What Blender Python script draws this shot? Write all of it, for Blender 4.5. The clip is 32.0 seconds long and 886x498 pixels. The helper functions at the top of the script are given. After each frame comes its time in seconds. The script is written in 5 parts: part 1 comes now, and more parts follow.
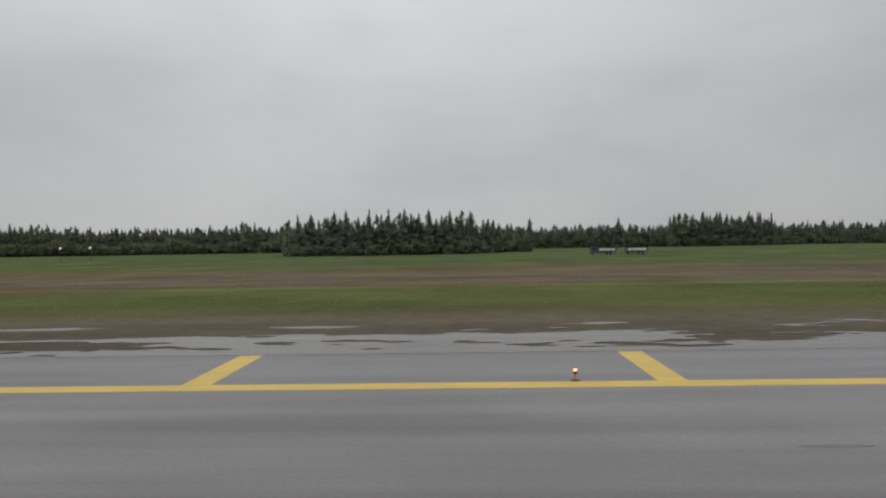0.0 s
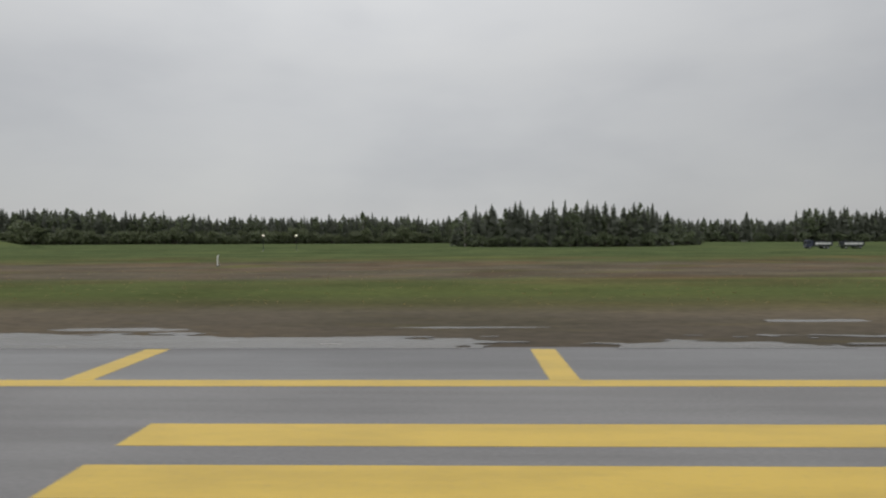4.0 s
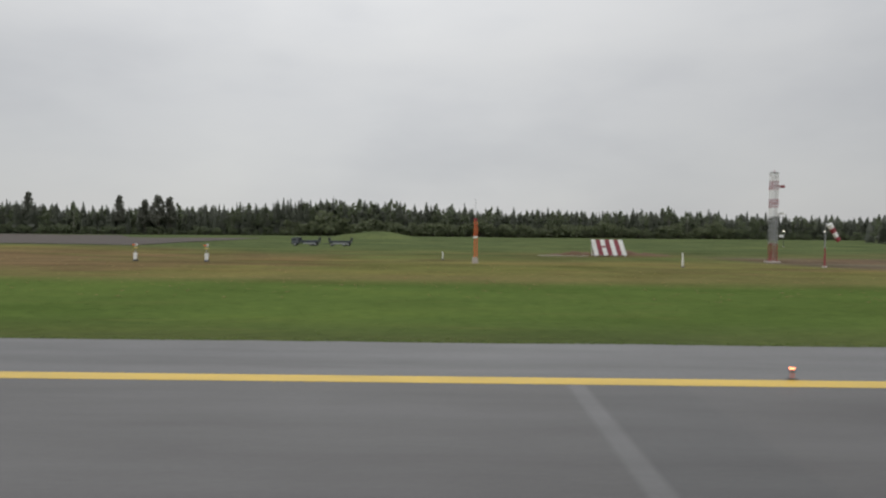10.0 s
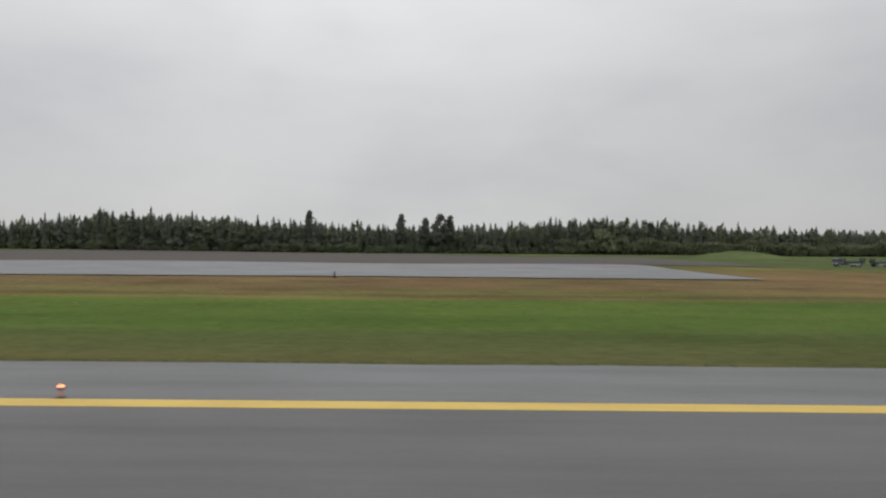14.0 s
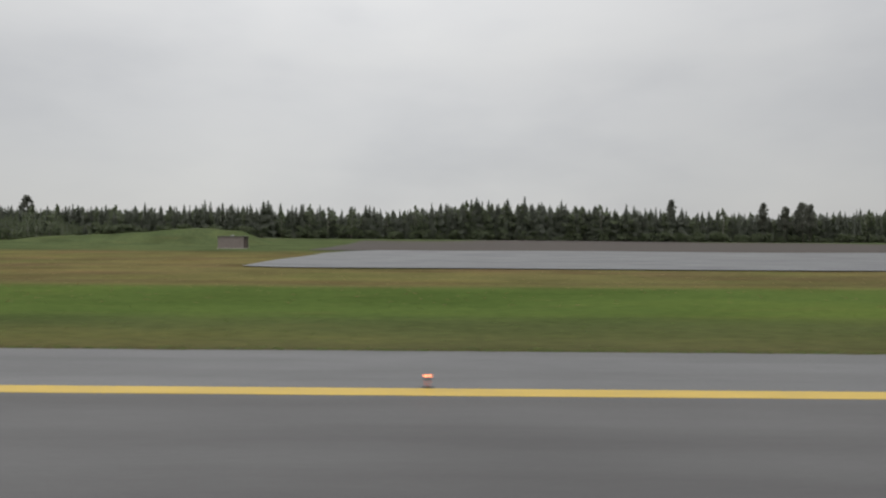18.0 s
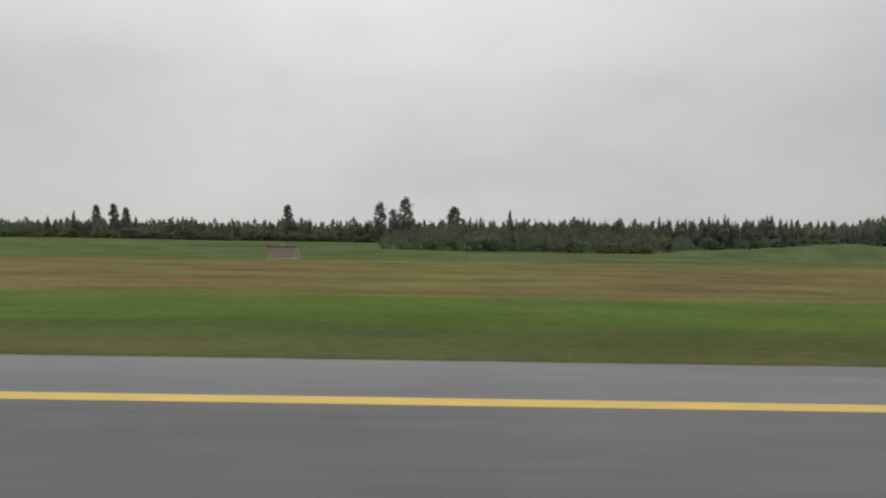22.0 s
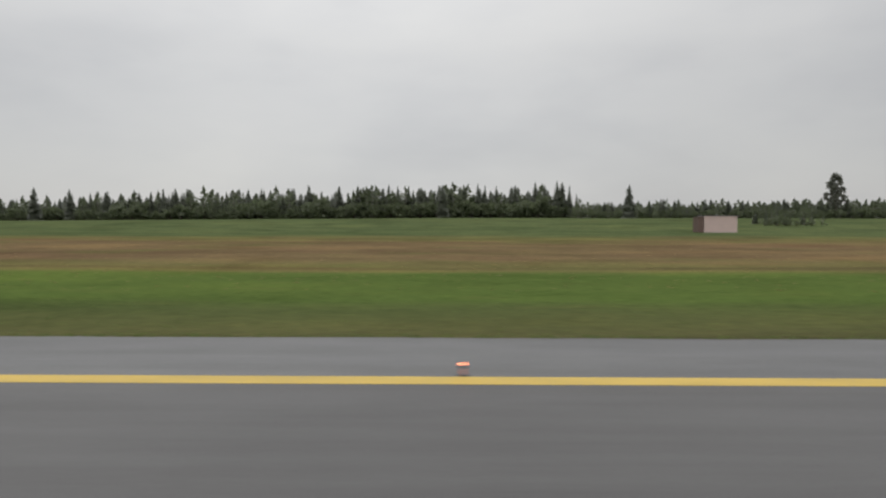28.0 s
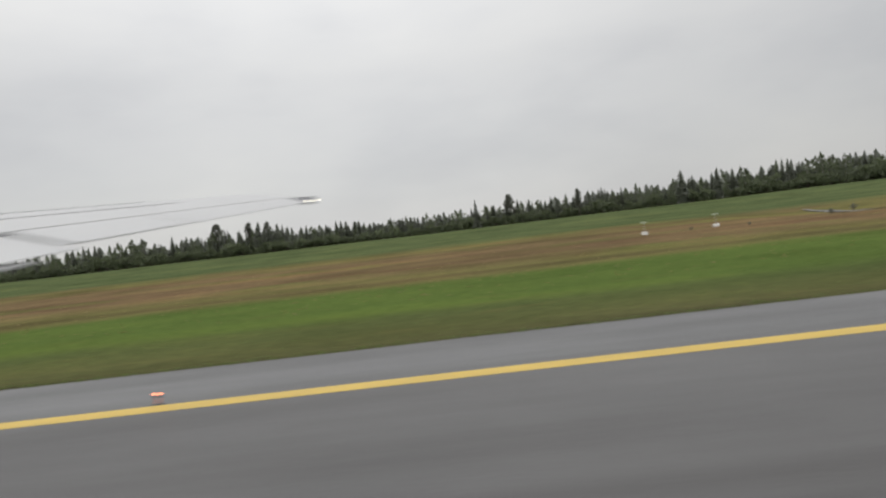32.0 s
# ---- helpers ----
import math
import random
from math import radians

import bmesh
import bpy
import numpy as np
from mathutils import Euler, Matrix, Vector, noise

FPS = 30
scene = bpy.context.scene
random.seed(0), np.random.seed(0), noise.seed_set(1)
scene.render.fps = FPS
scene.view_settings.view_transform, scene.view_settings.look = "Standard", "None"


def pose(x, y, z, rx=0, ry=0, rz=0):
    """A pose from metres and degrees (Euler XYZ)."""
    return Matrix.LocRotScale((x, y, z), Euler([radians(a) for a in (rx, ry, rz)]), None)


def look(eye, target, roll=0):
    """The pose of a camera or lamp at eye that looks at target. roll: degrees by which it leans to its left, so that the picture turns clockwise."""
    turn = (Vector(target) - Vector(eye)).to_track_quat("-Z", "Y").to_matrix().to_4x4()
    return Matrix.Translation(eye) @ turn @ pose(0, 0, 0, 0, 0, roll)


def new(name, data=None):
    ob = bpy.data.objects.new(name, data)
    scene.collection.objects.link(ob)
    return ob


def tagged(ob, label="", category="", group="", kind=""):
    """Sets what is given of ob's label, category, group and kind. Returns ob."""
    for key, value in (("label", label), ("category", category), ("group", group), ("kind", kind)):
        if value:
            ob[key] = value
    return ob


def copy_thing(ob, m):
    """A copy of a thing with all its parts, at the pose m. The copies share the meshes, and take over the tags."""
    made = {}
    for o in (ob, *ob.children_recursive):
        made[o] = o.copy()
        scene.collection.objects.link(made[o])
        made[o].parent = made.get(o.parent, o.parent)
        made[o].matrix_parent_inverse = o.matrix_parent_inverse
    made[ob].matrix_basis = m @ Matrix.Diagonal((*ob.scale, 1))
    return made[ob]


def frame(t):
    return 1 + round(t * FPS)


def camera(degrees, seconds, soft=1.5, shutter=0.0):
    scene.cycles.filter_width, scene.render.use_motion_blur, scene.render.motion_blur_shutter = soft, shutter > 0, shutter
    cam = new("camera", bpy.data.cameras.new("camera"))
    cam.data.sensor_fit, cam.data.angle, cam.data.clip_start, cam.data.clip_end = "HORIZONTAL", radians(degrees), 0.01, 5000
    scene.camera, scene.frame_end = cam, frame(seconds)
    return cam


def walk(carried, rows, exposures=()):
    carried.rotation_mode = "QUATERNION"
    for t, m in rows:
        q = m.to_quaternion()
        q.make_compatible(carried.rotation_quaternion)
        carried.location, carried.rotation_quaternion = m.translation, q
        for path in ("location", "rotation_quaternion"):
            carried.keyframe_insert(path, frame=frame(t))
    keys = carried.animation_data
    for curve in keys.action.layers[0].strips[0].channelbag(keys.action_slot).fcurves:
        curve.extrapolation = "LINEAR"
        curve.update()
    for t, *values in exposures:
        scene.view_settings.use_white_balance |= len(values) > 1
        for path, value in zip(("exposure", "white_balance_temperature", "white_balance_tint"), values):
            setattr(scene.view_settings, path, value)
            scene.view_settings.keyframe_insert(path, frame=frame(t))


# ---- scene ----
# An airfield in the rain, passed along its runway.  The plan is written in the airfield's own metres
# (runway along x, the grass side towards +y) and drawn to the scale S.
S = 0.52

# ---- camera and walk ----
# seconds, x, y, z, pitch, roll, yaw
PATH = [
    (0.0, -3.39, -1.63, 4.42, -0.55, 0.96, 1.81),
    (0.5, -10.36, -1.53, 4.42, -0.75, 0.81, 1.40),
    (1.0, -17.90, -1.44, 4.42, -0.95, 0.66, 1.35),
    (1.5, -26.02, -1.26, 4.42, 0.54, 0.80, 0.75),
    (2.0, -34.71, -1.07, 4.42, -0.28, 0.14, 1.18),
    (2.5, -43.98, -0.99, 4.42, 0.04, 0.19, 1.10),
    (3.0, -53.81, -0.90, 4.42, -1.12, 0.34, 1.57),
    (3.5, -64.22, -0.91, 4.42, -0.61, -1.47, 1.40),
    (4.0, -75.19, -0.92, 4.42, -1.12, 0.27, 1.38),
    (4.5, -86.73, -0.93, 4.42, -1.12, 0.23, 1.29),
    (5.0, -98.84, -0.93, 4.42, -1.12, 0.19, 1.20),
    (5.5, -111.50, -0.94, 4.42, -1.23, -0.12, 1.37),
    (6.0, -124.72, -0.95, 4.42, -1.11, 0.12, 1.01),
    (6.5, -138.50, -0.98, 4.42, -1.14, -0.10, 0.94),
    (7.0, -152.83, -1.01, 4.42, -1.41, 0.49, 0.70),
    (7.5, -167.70, -0.92, 4.42, -1.05, -0.32, 0.65),
    (8.0, -183.13, -0.84, 4.42, -1.54, -0.44, 0.91),
    (8.5, -199.09, -0.80, 4.42, -2.58, -0.87, 1.00),
    (9.0, -215.58, -0.75, 4.42, -2.18, 0.42, 0.91),
    (9.5, -232.61, -0.62, 4.42, -1.18, 0.16, 0.07),
    (10.0, -250.17, -0.49, 4.42, -1.63, -0.47, 0.87),
    (10.5, -268.25, -0.34, 4.42, 0.45, -1.08, 0.11),
    (11.0, -286.85, -0.18, 4.42, -0.97, -0.53, 0.84),
    (11.5, -305.97, -0.02, 4.42, -1.08, -0.96, 0.59),
    (12.0, -325.60, 0.15, 4.42, -1.20, -0.80, 0.65),
    (12.5, -345.73, 0.25, 4.42, -1.14, -0.91, 0.53),
    (13.0, -366.36, 0.35, 4.42, -2.00, -0.74, 0.73),
    (13.5, -387.49, 0.50, 4.42, -0.70, -0.65, -0.17),
    (14.0, -409.12, 0.65, 4.42, -0.30, -0.47, 0.12),
    (14.5, -431.23, 0.68, 4.42, -0.77, -0.21, 0.12),
    (15.0, -453.82, 0.71, 4.42, -0.64, -0.19, 0.19),
    (15.5, -476.89, 0.75, 4.42, -0.80, -0.06, 0.22),
    (16.0, -500.44, 0.78, 4.42, -0.97, 0.08, 0.25),
    (16.5, -524.46, 0.81, 4.42, -1.38, -0.21, -0.45),
    (17.0, -548.95, 0.84, 4.42, -1.31, 0.35, 0.32),
    (17.5, -573.90, 0.73, 4.42, -0.74, 0.03, 0.19),
    (18.0, -599.31, 0.63, 4.42, -1.33, -0.29, 0.77),
    (18.5, -625.17, 0.55, 4.42, -1.62, -0.39, 0.60),
    (19.0, -651.49, 0.47, 4.42, -1.27, -0.48, 0.44),
    (19.5, -678.25, 0.50, 4.42, 0.66, -0.33, -0.52),
    (20.0, -705.47, 0.53, 4.42, -1.63, -0.18, 0.61),
    (20.5, -733.12, 0.56, 4.42, -0.90, 0.14, 0.26),
    (21.0, -761.22, 0.59, 4.42, -0.82, 0.02, -0.12),
    (21.5, -789.76, 0.60, 4.42, -1.56, -0.95, 1.25),
    (22.0, -818.73, 0.61, 4.42, -0.57, -0.76, 0.57),
    (22.5, -848.14, 0.60, 4.42, -1.25, -0.52, 1.28),
    (23.0, -877.98, 0.59, 4.42, 0.04, -0.27, 0.85),
    (23.5, -908.26, 0.71, 4.42, -0.84, 0.18, 1.25),
    (24.0, -938.97, 0.83, 4.42, 0.52, 0.40, 0.79),
    (24.5, -970.11, 0.86, 4.42, -1.20, -1.19, 1.75),
    (25.0, -1001.68, 0.88, 4.42, -0.42, -0.91, 0.52),
    (25.5, -1033.69, 0.93, 4.42, 0.64, -0.77, -0.60),
    (26.0, -1066.13, 0.98, 4.42, -1.14, -0.63, 0.62),
    (26.5, -1099.01, 1.02, 4.42, -1.50, -0.49, 0.67),
    (27.0, -1132.33, 1.07, 4.42, -1.86, -0.36, 0.73),
    (27.5, -1166.08, 1.12, 4.42, -1.47, -0.50, 0.78),
    (28.0, -1200.28, 1.16, 4.42, -2.58, -0.08, 0.83),
    (28.5, -1234.92, 0.97, 4.42, -2.55, 0.00, 0.19),
    (29.0, -1270.02, 0.78, 4.42, -2.08, 1.16, -0.45),
    (29.5, -1305.56, 0.40, 4.42, -1.29, 1.66, -0.72),
    (30.0, -1341.57, 0.01, 4.42, -3.08, 2.03, -0.98),
    (30.5, -1378.04, -0.28, 4.42, -2.62, 2.97, -0.74),
    (31.0, -1414.98, -0.57, 4.42, -2.81, 3.98, -0.50),
    (31.5, -1452.40, -0.69, 4.42, -2.67, 5.77, 0.21),
    (32.0, -1490.30, -0.81, 4.42, -1.76, 6.65, 0.91),
]
cam = camera(63.9, 32.0, soft=2.3, shutter=0.14)
walk(cam, [(t, pose(x * S, y * S, z * S, 90 + pitch, roll, yaw)) for t, x, y, z, pitch, roll, yaw in PATH],
     exposures=[(0.0, -0.26, 6380, 10), (3.0, -0.24, 6380, 10), (5.5, -0.12, 6380, 10), (7.0, -0.06, 6380, 10), (9.0, -0.03, 6400, 10),
                (14.0, -0.03, 6430, 10), (20.0, -0.02, 6480, 10), (28.5, 0.0, 6500, 10), (30.0, 0.09, 6500, 10), (32.0, 0.09, 6500, 10)])


# ---- node helpers ----
class Nodes:
    """Short hand for building one node tree."""

    def __init__(self, tree):
        self.tree = tree
        tree.nodes.clear()

    def add(self, kind, **settings):
        n = self.tree.nodes.new(kind)
        for key, value in settings.items():
            if key in ("operation", "data_type", "blend_type", "noise_dimensions", "interpolation_type", "feature"):
                if key == "operation":
                    n.operation = value
                elif key == "data_type":
                    n.data_type = value
                elif key == "blend_type":
                    n.blend_type = value
                elif key == "noise_dimensions":
                    n.noise_dimensions = value
                elif key == "interpolation_type":
                    n.interpolation_type = value
                else:
                    n.feature = value
            else:
                n.inputs[key].default_value = value
        return n

    def link(self, a, b):
        self.tree.links.new(a, b)

    def math(self, op, a, b=0.0, c=0.0):
        n = self.add("ShaderNodeMath", operation=op)
        for i, v in enumerate((a, b, c)):
            if isinstance(v, (int, float)):
                n.inputs[i].default_value = v
            else:
                self.link(v, n.inputs[i])
        return n.outputs[0]

    def mix(self, fac, a, b, blend="MIX"):
        n = self.add("ShaderNodeMix", data_type="RGBA", blend_type=blend)
        for socket, v in ((n.inputs[0], fac), (n.inputs[6], a), (n.inputs[7], b)):
            if isinstance(v, (int, float)):
                socket.default_value = v
            elif isinstance(v, tuple):
                socket.default_value = (*v[:3], 1)
            else:
                self.link(v, socket)
        return n.outputs[2]

    def ramp(self, fac, stops):
        n = self.add("ShaderNodeValToRGB")
        els = n.color_ramp.elements
        while len(els) < len(stops):
            els.new(0.5)
        for e, (p, c) in zip(els, stops):
            e.position = p
            e.color = (*c, 1) if isinstance(c, tuple) else (c, c, c, 1)
        self.link(fac, n.inputs[0])
        return n.outputs[0]

    def step(self, v, lo, hi):
        n = self.add("ShaderNodeMapRange", interpolation_type="SMOOTHSTEP")
        self.link(v, n.inputs[0])
        n.inputs[1].default_value, n.inputs[2].default_value = lo, hi
        return n.outputs[0]

    def noise(self, vec, scale, detail=4.0, rough=0.55, stretch=None):
        if stretch:
            m = self.add("ShaderNodeVectorMath", operation="MULTIPLY")
            self.link(vec, m.inputs[0])
            m.inputs[1].default_value = stretch
            vec = m.outputs[0]
        n = self.add("ShaderNodeTexNoise")
        n.inputs["Scale"].default_value, n.inputs["Detail"].default_value, n.inputs["Roughness"].default_value = scale, detail, rough
        self.link(vec, n.inputs["Vector"])
        return n.outputs[0]

    def plan(self):
        """Place on the airfield, in its own metres."""
        g = self.add("ShaderNodeNewGeometry")
        m = self.add("ShaderNodeVectorMath", operation="SCALE")
        self.link(g.outputs["Position"], m.inputs[0])
        m.inputs["Scale"].default_value = 1 / S
        return m.outputs[0]

    def split(self, vec):
        n = self.add("ShaderNodeSeparateXYZ")
        self.link(vec, n.inputs[0])
        return n.outputs


def surface(name):
    m = bpy.data.materials.new(name)
    m.use_nodes = True
    n = Nodes(m.node_tree)
    out = n.add("ShaderNodeOutputMaterial")
    sh = n.add("ShaderNodeBsdfPrincipled")
    n.link(sh.outputs[0], out.inputs[0])
    return m, n, sh


def bump(n, sh, height, strength, distance):
    b = n.add("ShaderNodeBump", Strength=strength, Distance=distance * S)
    n.link(height, b.inputs["Height"])
    n.link(b.outputs[0], sh.inputs["Normal"])


# ---- world and sun: a closed, grey rain sky ----
world = bpy.data.worlds.new("overcast")
scene.world = world
world.use_nodes = True
w = Nodes(world.node_tree)
w_out = w.add("ShaderNodeOutputWorld")
w_bg = w.add("ShaderNodeBackground", Strength=1.0)
w.link(w_bg.outputs[0], w_out.inputs[0])
w_tc = w.add("ShaderNodeTexCoord")
w_dir = w_tc.outputs["Generated"]
w_up = w.split(w_dir)[2]
nishita = w.add("ShaderNodeTexSky")
nishita.sky_type, nishita.sun_disc = "NISHITA", False
nishita.sun_elevation, nishita.sun_rotation = radians(48), radians(150)
clear = w.mix(1.0, nishita.outputs[0], (0.1, 0.1, 0.1), "MULTIPLY")
rise = w.math("MAXIMUM", w_up, 0.0)
# cloud deck: dim at the skyline, about three times as bright overhead
deck = w.ramp(rise, [(0.0, 0.56), (0.09, 0.585), (0.22, 0.66), (0.45, 0.93), (1.0, 1.5)])
puffs = w.noise(w_dir, 2.6, 5.0, 0.5, (1.0, 1.0, 2.6))
deck = w.mix(1.0, deck, w.ramp(puffs, [(0.3, (0.89, 0.895, 0.91)), (0.5, (1.0, 1.0, 1.0)), (0.7, (1.07, 1.065, 1.05))]), "MULTIPLY")
deck = w.mix(1.0, deck, (1.0, 1.0, 0.995), "MULTIPLY")
# lens vignetting put into the sky colour: the deck dims slowly to both sides
w_side = w.math("ADD", w.split(w_dir)[0], 0.14)
w_side = w.math("MULTIPLY", w.math("MULTIPLY", w_side, w_side), w.math("GREATER_THAN", w.split(w_dir)[1], -0.4))
deck = w.mix(1.0, deck, w.ramp(w_side, [(0.0, 1.06), (0.06, 1.015), (0.2, 0.94), (0.5, 0.88), (1.0, 0.86)]), "MULTIPLY")
w.link(w.mix(0.94, clear, deck), w_bg.inputs[0])

sun = new("sun", bpy.data.lights.new("sun", "SUN"))
sun.data.energy, sun.data.angle, sun.data.color = 0.5, radians(40), (1.0, 0.97, 0.93)
sun.matrix_world = look((0, 0, 50), (30, 40, -40))


# ---- materials ----
def make_asphalt(name, base, wet, tint, worn=1.0, rubber=False, shine=0.5):
    m, n, sh = surface(name)
    p = n.plan()
    grain = n.noise(p, 9.0, 6.0, 0.7)
    streak = n.noise(p, 0.55, 4.0, 0.55, (0.06, 1.0, 1.0))
    patch = n.noise(p, 0.05, 4.0, 0.6)
    col = n.ramp(grain, [(0.3, tuple(base * 0.78 * c for c in tint)), (0.7, tuple(base * 1.25 * c for c in tint))])
    col = n.mix(0.75, col, n.ramp(streak, [(0.3, (0.62, 0.6, 0.6)), (0.55, (1.0, 1.0, 1.0)), (0.75, (1.2, 1.2, 1.22))]), "MULTIPLY")
    col = n.mix(0.7, col, n.ramp(patch, [(0.35, (0.7, 0.69, 0.7)), (0.65, (1.2, 1.2, 1.2))]), "MULTIPLY")
    x, y, z = n.split(p)
    old = n.step(n.math("ADD", x, n.math("MULTIPLY", n.noise(p, 0.5, 3.0), 2.0)), -202.0, -198.0)
    col = n.mix(old, col, n.mix(1.0, col, (worn, worn * 0.985, worn * 0.975), "MULTIPLY"))
    if rubber:
        # tyre rubber, laid along the middle of the runway
        band = n.step(y, 15.0, 5.0)
        smear = n.ramp(n.noise(p, 0.7, 5.0, 0.6, (0.02, 1.0, 1.0)), [(0.35, 1.0), (0.65, 0.0)])
        col = n.mix(n.math("MULTIPLY", n.math("MULTIPLY", band, smear), 0.5), col, (0.035, 0.03, 0.029))
    n.link(col, sh.inputs["Base Color"])
    r = n.math("MULTIPLY_ADD", n.noise(p, 0.25, 4.0, 0.6, (0.3, 1.0, 1.0)), 0.34, wet)
    n.link(r, sh.inputs["Roughness"])
    sh.inputs["Specular IOR Level"].default_value = shine
    bump(n, sh, grain, 0.5, 0.012)
    return m


ASPHALT = make_asphalt("runway_asphalt", 0.069, 0.37, (1.02, 1.0, 0.985), 2.14, True)
SHOULDER = make_asphalt("shoulder_asphalt", 0.09, 0.3, (1.0, 1.0, 1.0), 1.58)
TAXI = make_asphalt("wet_taxiway_asphalt", 0.08, 0.2, (0.98, 1.0, 1.04), shine=0.3)


def make_paint(name, colour, wear=0.35):
    m, n, sh = surface(name)
    p = n.plan()
    grit = n.noise(p, 7.0, 6.0, 0.7)
    worn = n.noise(p, 0.8, 5.0, 0.65, (0.35, 1.0, 1.0))
    dark = tuple(c * 0.84 for c in colour)
    col = n.mix(n.ramp(worn, [(0.36, 1.0), (0.6, 0.0)]), colour, dark)
    col = n.mix(n.ramp(grit, [(0.55, 0.0), (0.8, wear)]), col, (0.12, 0.11, 0.09))
    n.link(col, sh.inputs["Base Color"])
    sh.inputs["Roughness"].default_value = 0.45
    sh.inputs["Specular IOR Level"].default_value = 0.45
    bump(n, sh, grit, 0.35, 0.008)
    return m


YELLOW = make_paint("yellow_marking_paint", (0.55, 0.374, 0.045))

EDGE_Y = 26.98          # where asphalt ends and grass begins
LINE_Y = 20.2           # centre of the side line
MID_Y = -1.85           # centre line of the runway

# ground cover: mown green strip, dry heath, wet dirt, in uneven bands along the runway
GREEN, GREEN_DARK = (0.083, 0.12, 0.034), (0.074, 0.093, 0.036)
FAR_GREEN = (0.085, 0.108, 0.05)
OLIVE, HEATH = (0.138, 0.127, 0.053), (0.153, 0.112, 0.062)
DIRT, DIRT_DARK = (0.124, 0.106, 0.081), (0.09, 0.077, 0.062)


def make_ground():
    m, n, sh = surface("wet_grass_and_heath")
    p = n.plan()
    x, y, z = n.split(p)
    y = n.math("ADD", n.math("ABSOLUTE", n.math("SUBTRACT", y, MID_Y)), MID_Y)
    wob = n.math("MULTIPLY_ADD", n.noise(p, 0.03, 4.0, 0.6, (0.35, 1.0, 1.0)), 26.0, -13.0)
    fine = n.math("MULTIPLY_ADD", n.noise(p, 0.35, 4.0, 0.6, (0.3, 1.0, 1.0)), 8.0, -4.0)
    near = n.step(y, 40.0, 110.0)
    k = n.math("MULTIPLY", n.math("ADD", wob, fine), n.math("MULTIPLY_ADD", near, 0.8, 0.28))
    yy = n.math("DIVIDE", n.math("ADD", y, k), 400.0)
    # plain heath field
    field = n.ramp(yy, [(0.0, HEATH), (0.0672, (0.06, 0.056, 0.032)), (0.0705, (0.092, 0.092, 0.042)), (0.077, (0.092, 0.098, 0.041)), (0.092, GREEN_DARK), (0.1, GREEN), (0.143, GREEN),
                        (0.153, OLIVE), (0.16, (0.1, 0.085, 0.042)), (0.168, OLIVE), (0.2, HEATH), (0.3, HEATH), (0.36, OLIVE), (0.43, FAR_GREEN), (1.0, FAR_GREEN)])
    # lawn between the dirt road and the taxiway
    lawn = n.ramp(yy, [(0.0, GREEN_DARK), (0.07, GREEN_DARK), (0.085, GREEN), (0.14, GREEN), (0.16, OLIVE), (0.2, (0.125, 0.128, 0.046)), (0.27, OLIVE),
                       (0.31, (0.095, 0.112, 0.045)), (0.5, FAR_GREEN), (1.0, FAR_GREEN)])
    # churned wet ground by the runway's start
    churn = n.ramp(yy, [(0.0, DIRT), (0.068, DIRT_DARK), (0.1, DIRT), (0.112, (0.095, 0.09, 0.048)), (0.13, (0.088, 0.106, 0.042)), (0.17, (0.092, 0.106, 0.046)),
                        (0.19, DIRT), (0.32, DIRT), (0.37, (0.095, 0.108, 0.05)), (0.46, FAR_GREEN), (1.0, FAR_GREEN)])
    edge = n.math("ADD", x, n.math("MULTIPLY", y, 0.09))
    edge = n.math("ADD", edge, fine)
    heath_edge = n.math("SUBTRACT", edge, n.math("MULTIPLY", n.step(y, 52.0, 62.0), 62.0))
    # moss keeps the heath olive between the taxiway and the first lone trees
    mossy = n.math("MULTIPLY", n.step(x, -980.0, -850.0), n.step(x, -440.0, -520.0))
    mossy = n.math("MULTIPLY", mossy, n.math("MULTIPLY", n.step(y, 60.0, 68.0), n.step(y, 170.0, 140.0)))
    field = n.mix(n.math("MULTIPLY", mossy, 0.8), field, OLIVE)
    col = n.mix(n.step(heath_edge, -360.0, -330.0), field, lawn)
    col = n.mix(n.step(edge, -194.0, -184.0), col, churn)
    # a pale line left by the mower along the churned ground
    mown = n.math("MULTIPLY", n.step(y, 69.0, 70.0), n.step(y, 72.6, 71.4))
    mown = n.math("MULTIPLY", n.math("MULTIPLY", mown, n.step(x, -75.0, -50.0)), n.ramp(n.noise(p, 0.08, 3.0), [(0.35, 0.25), (0.6, 0.85)]))
    col = n.mix(mown, col, (0.15, 0.185, 0.06))
    # blotches of heather, moss and pale straw, and grass grain
    dry = n.math("MULTIPLY", n.step(y, 56.0, 72.0), n.step(y, 185.0, 150.0))
    rust = n.ramp(n.noise(p, 0.05, 5.0, 0.65, (0.6, 1.0, 1.0)), [(0.47, 0.0), (0.62, 0.55)])
    col = n.mix(n.math("MULTIPLY", dry, rust), col, (0.135, 0.085, 0.055))
    moss = n.ramp(n.noise(p, 0.07, 5.0, 0.65, (0.55, 1.0, 1.0)), [(0.54, 0.0), (0.66, 0.7)])
    col = n.mix(n.math("MULTIPLY", dry, moss), col, (0.115, 0.125, 0.045))
    blot = n.noise(p, 0.06, 5.0, 0.65, (0.4, 1.0, 1.0))
    col = n.mix(0.8, col, n.ramp(blot, [(0.32, (0.66, 0.72, 0.66)), (0.5, (1.0, 1.0, 1.0)), (0.68, (1.28, 1.2, 1.08))]), "MULTIPLY")
    band = n.noise(p, 0.1, 5.0, 0.66, (0.8, 0.9, 1.0))
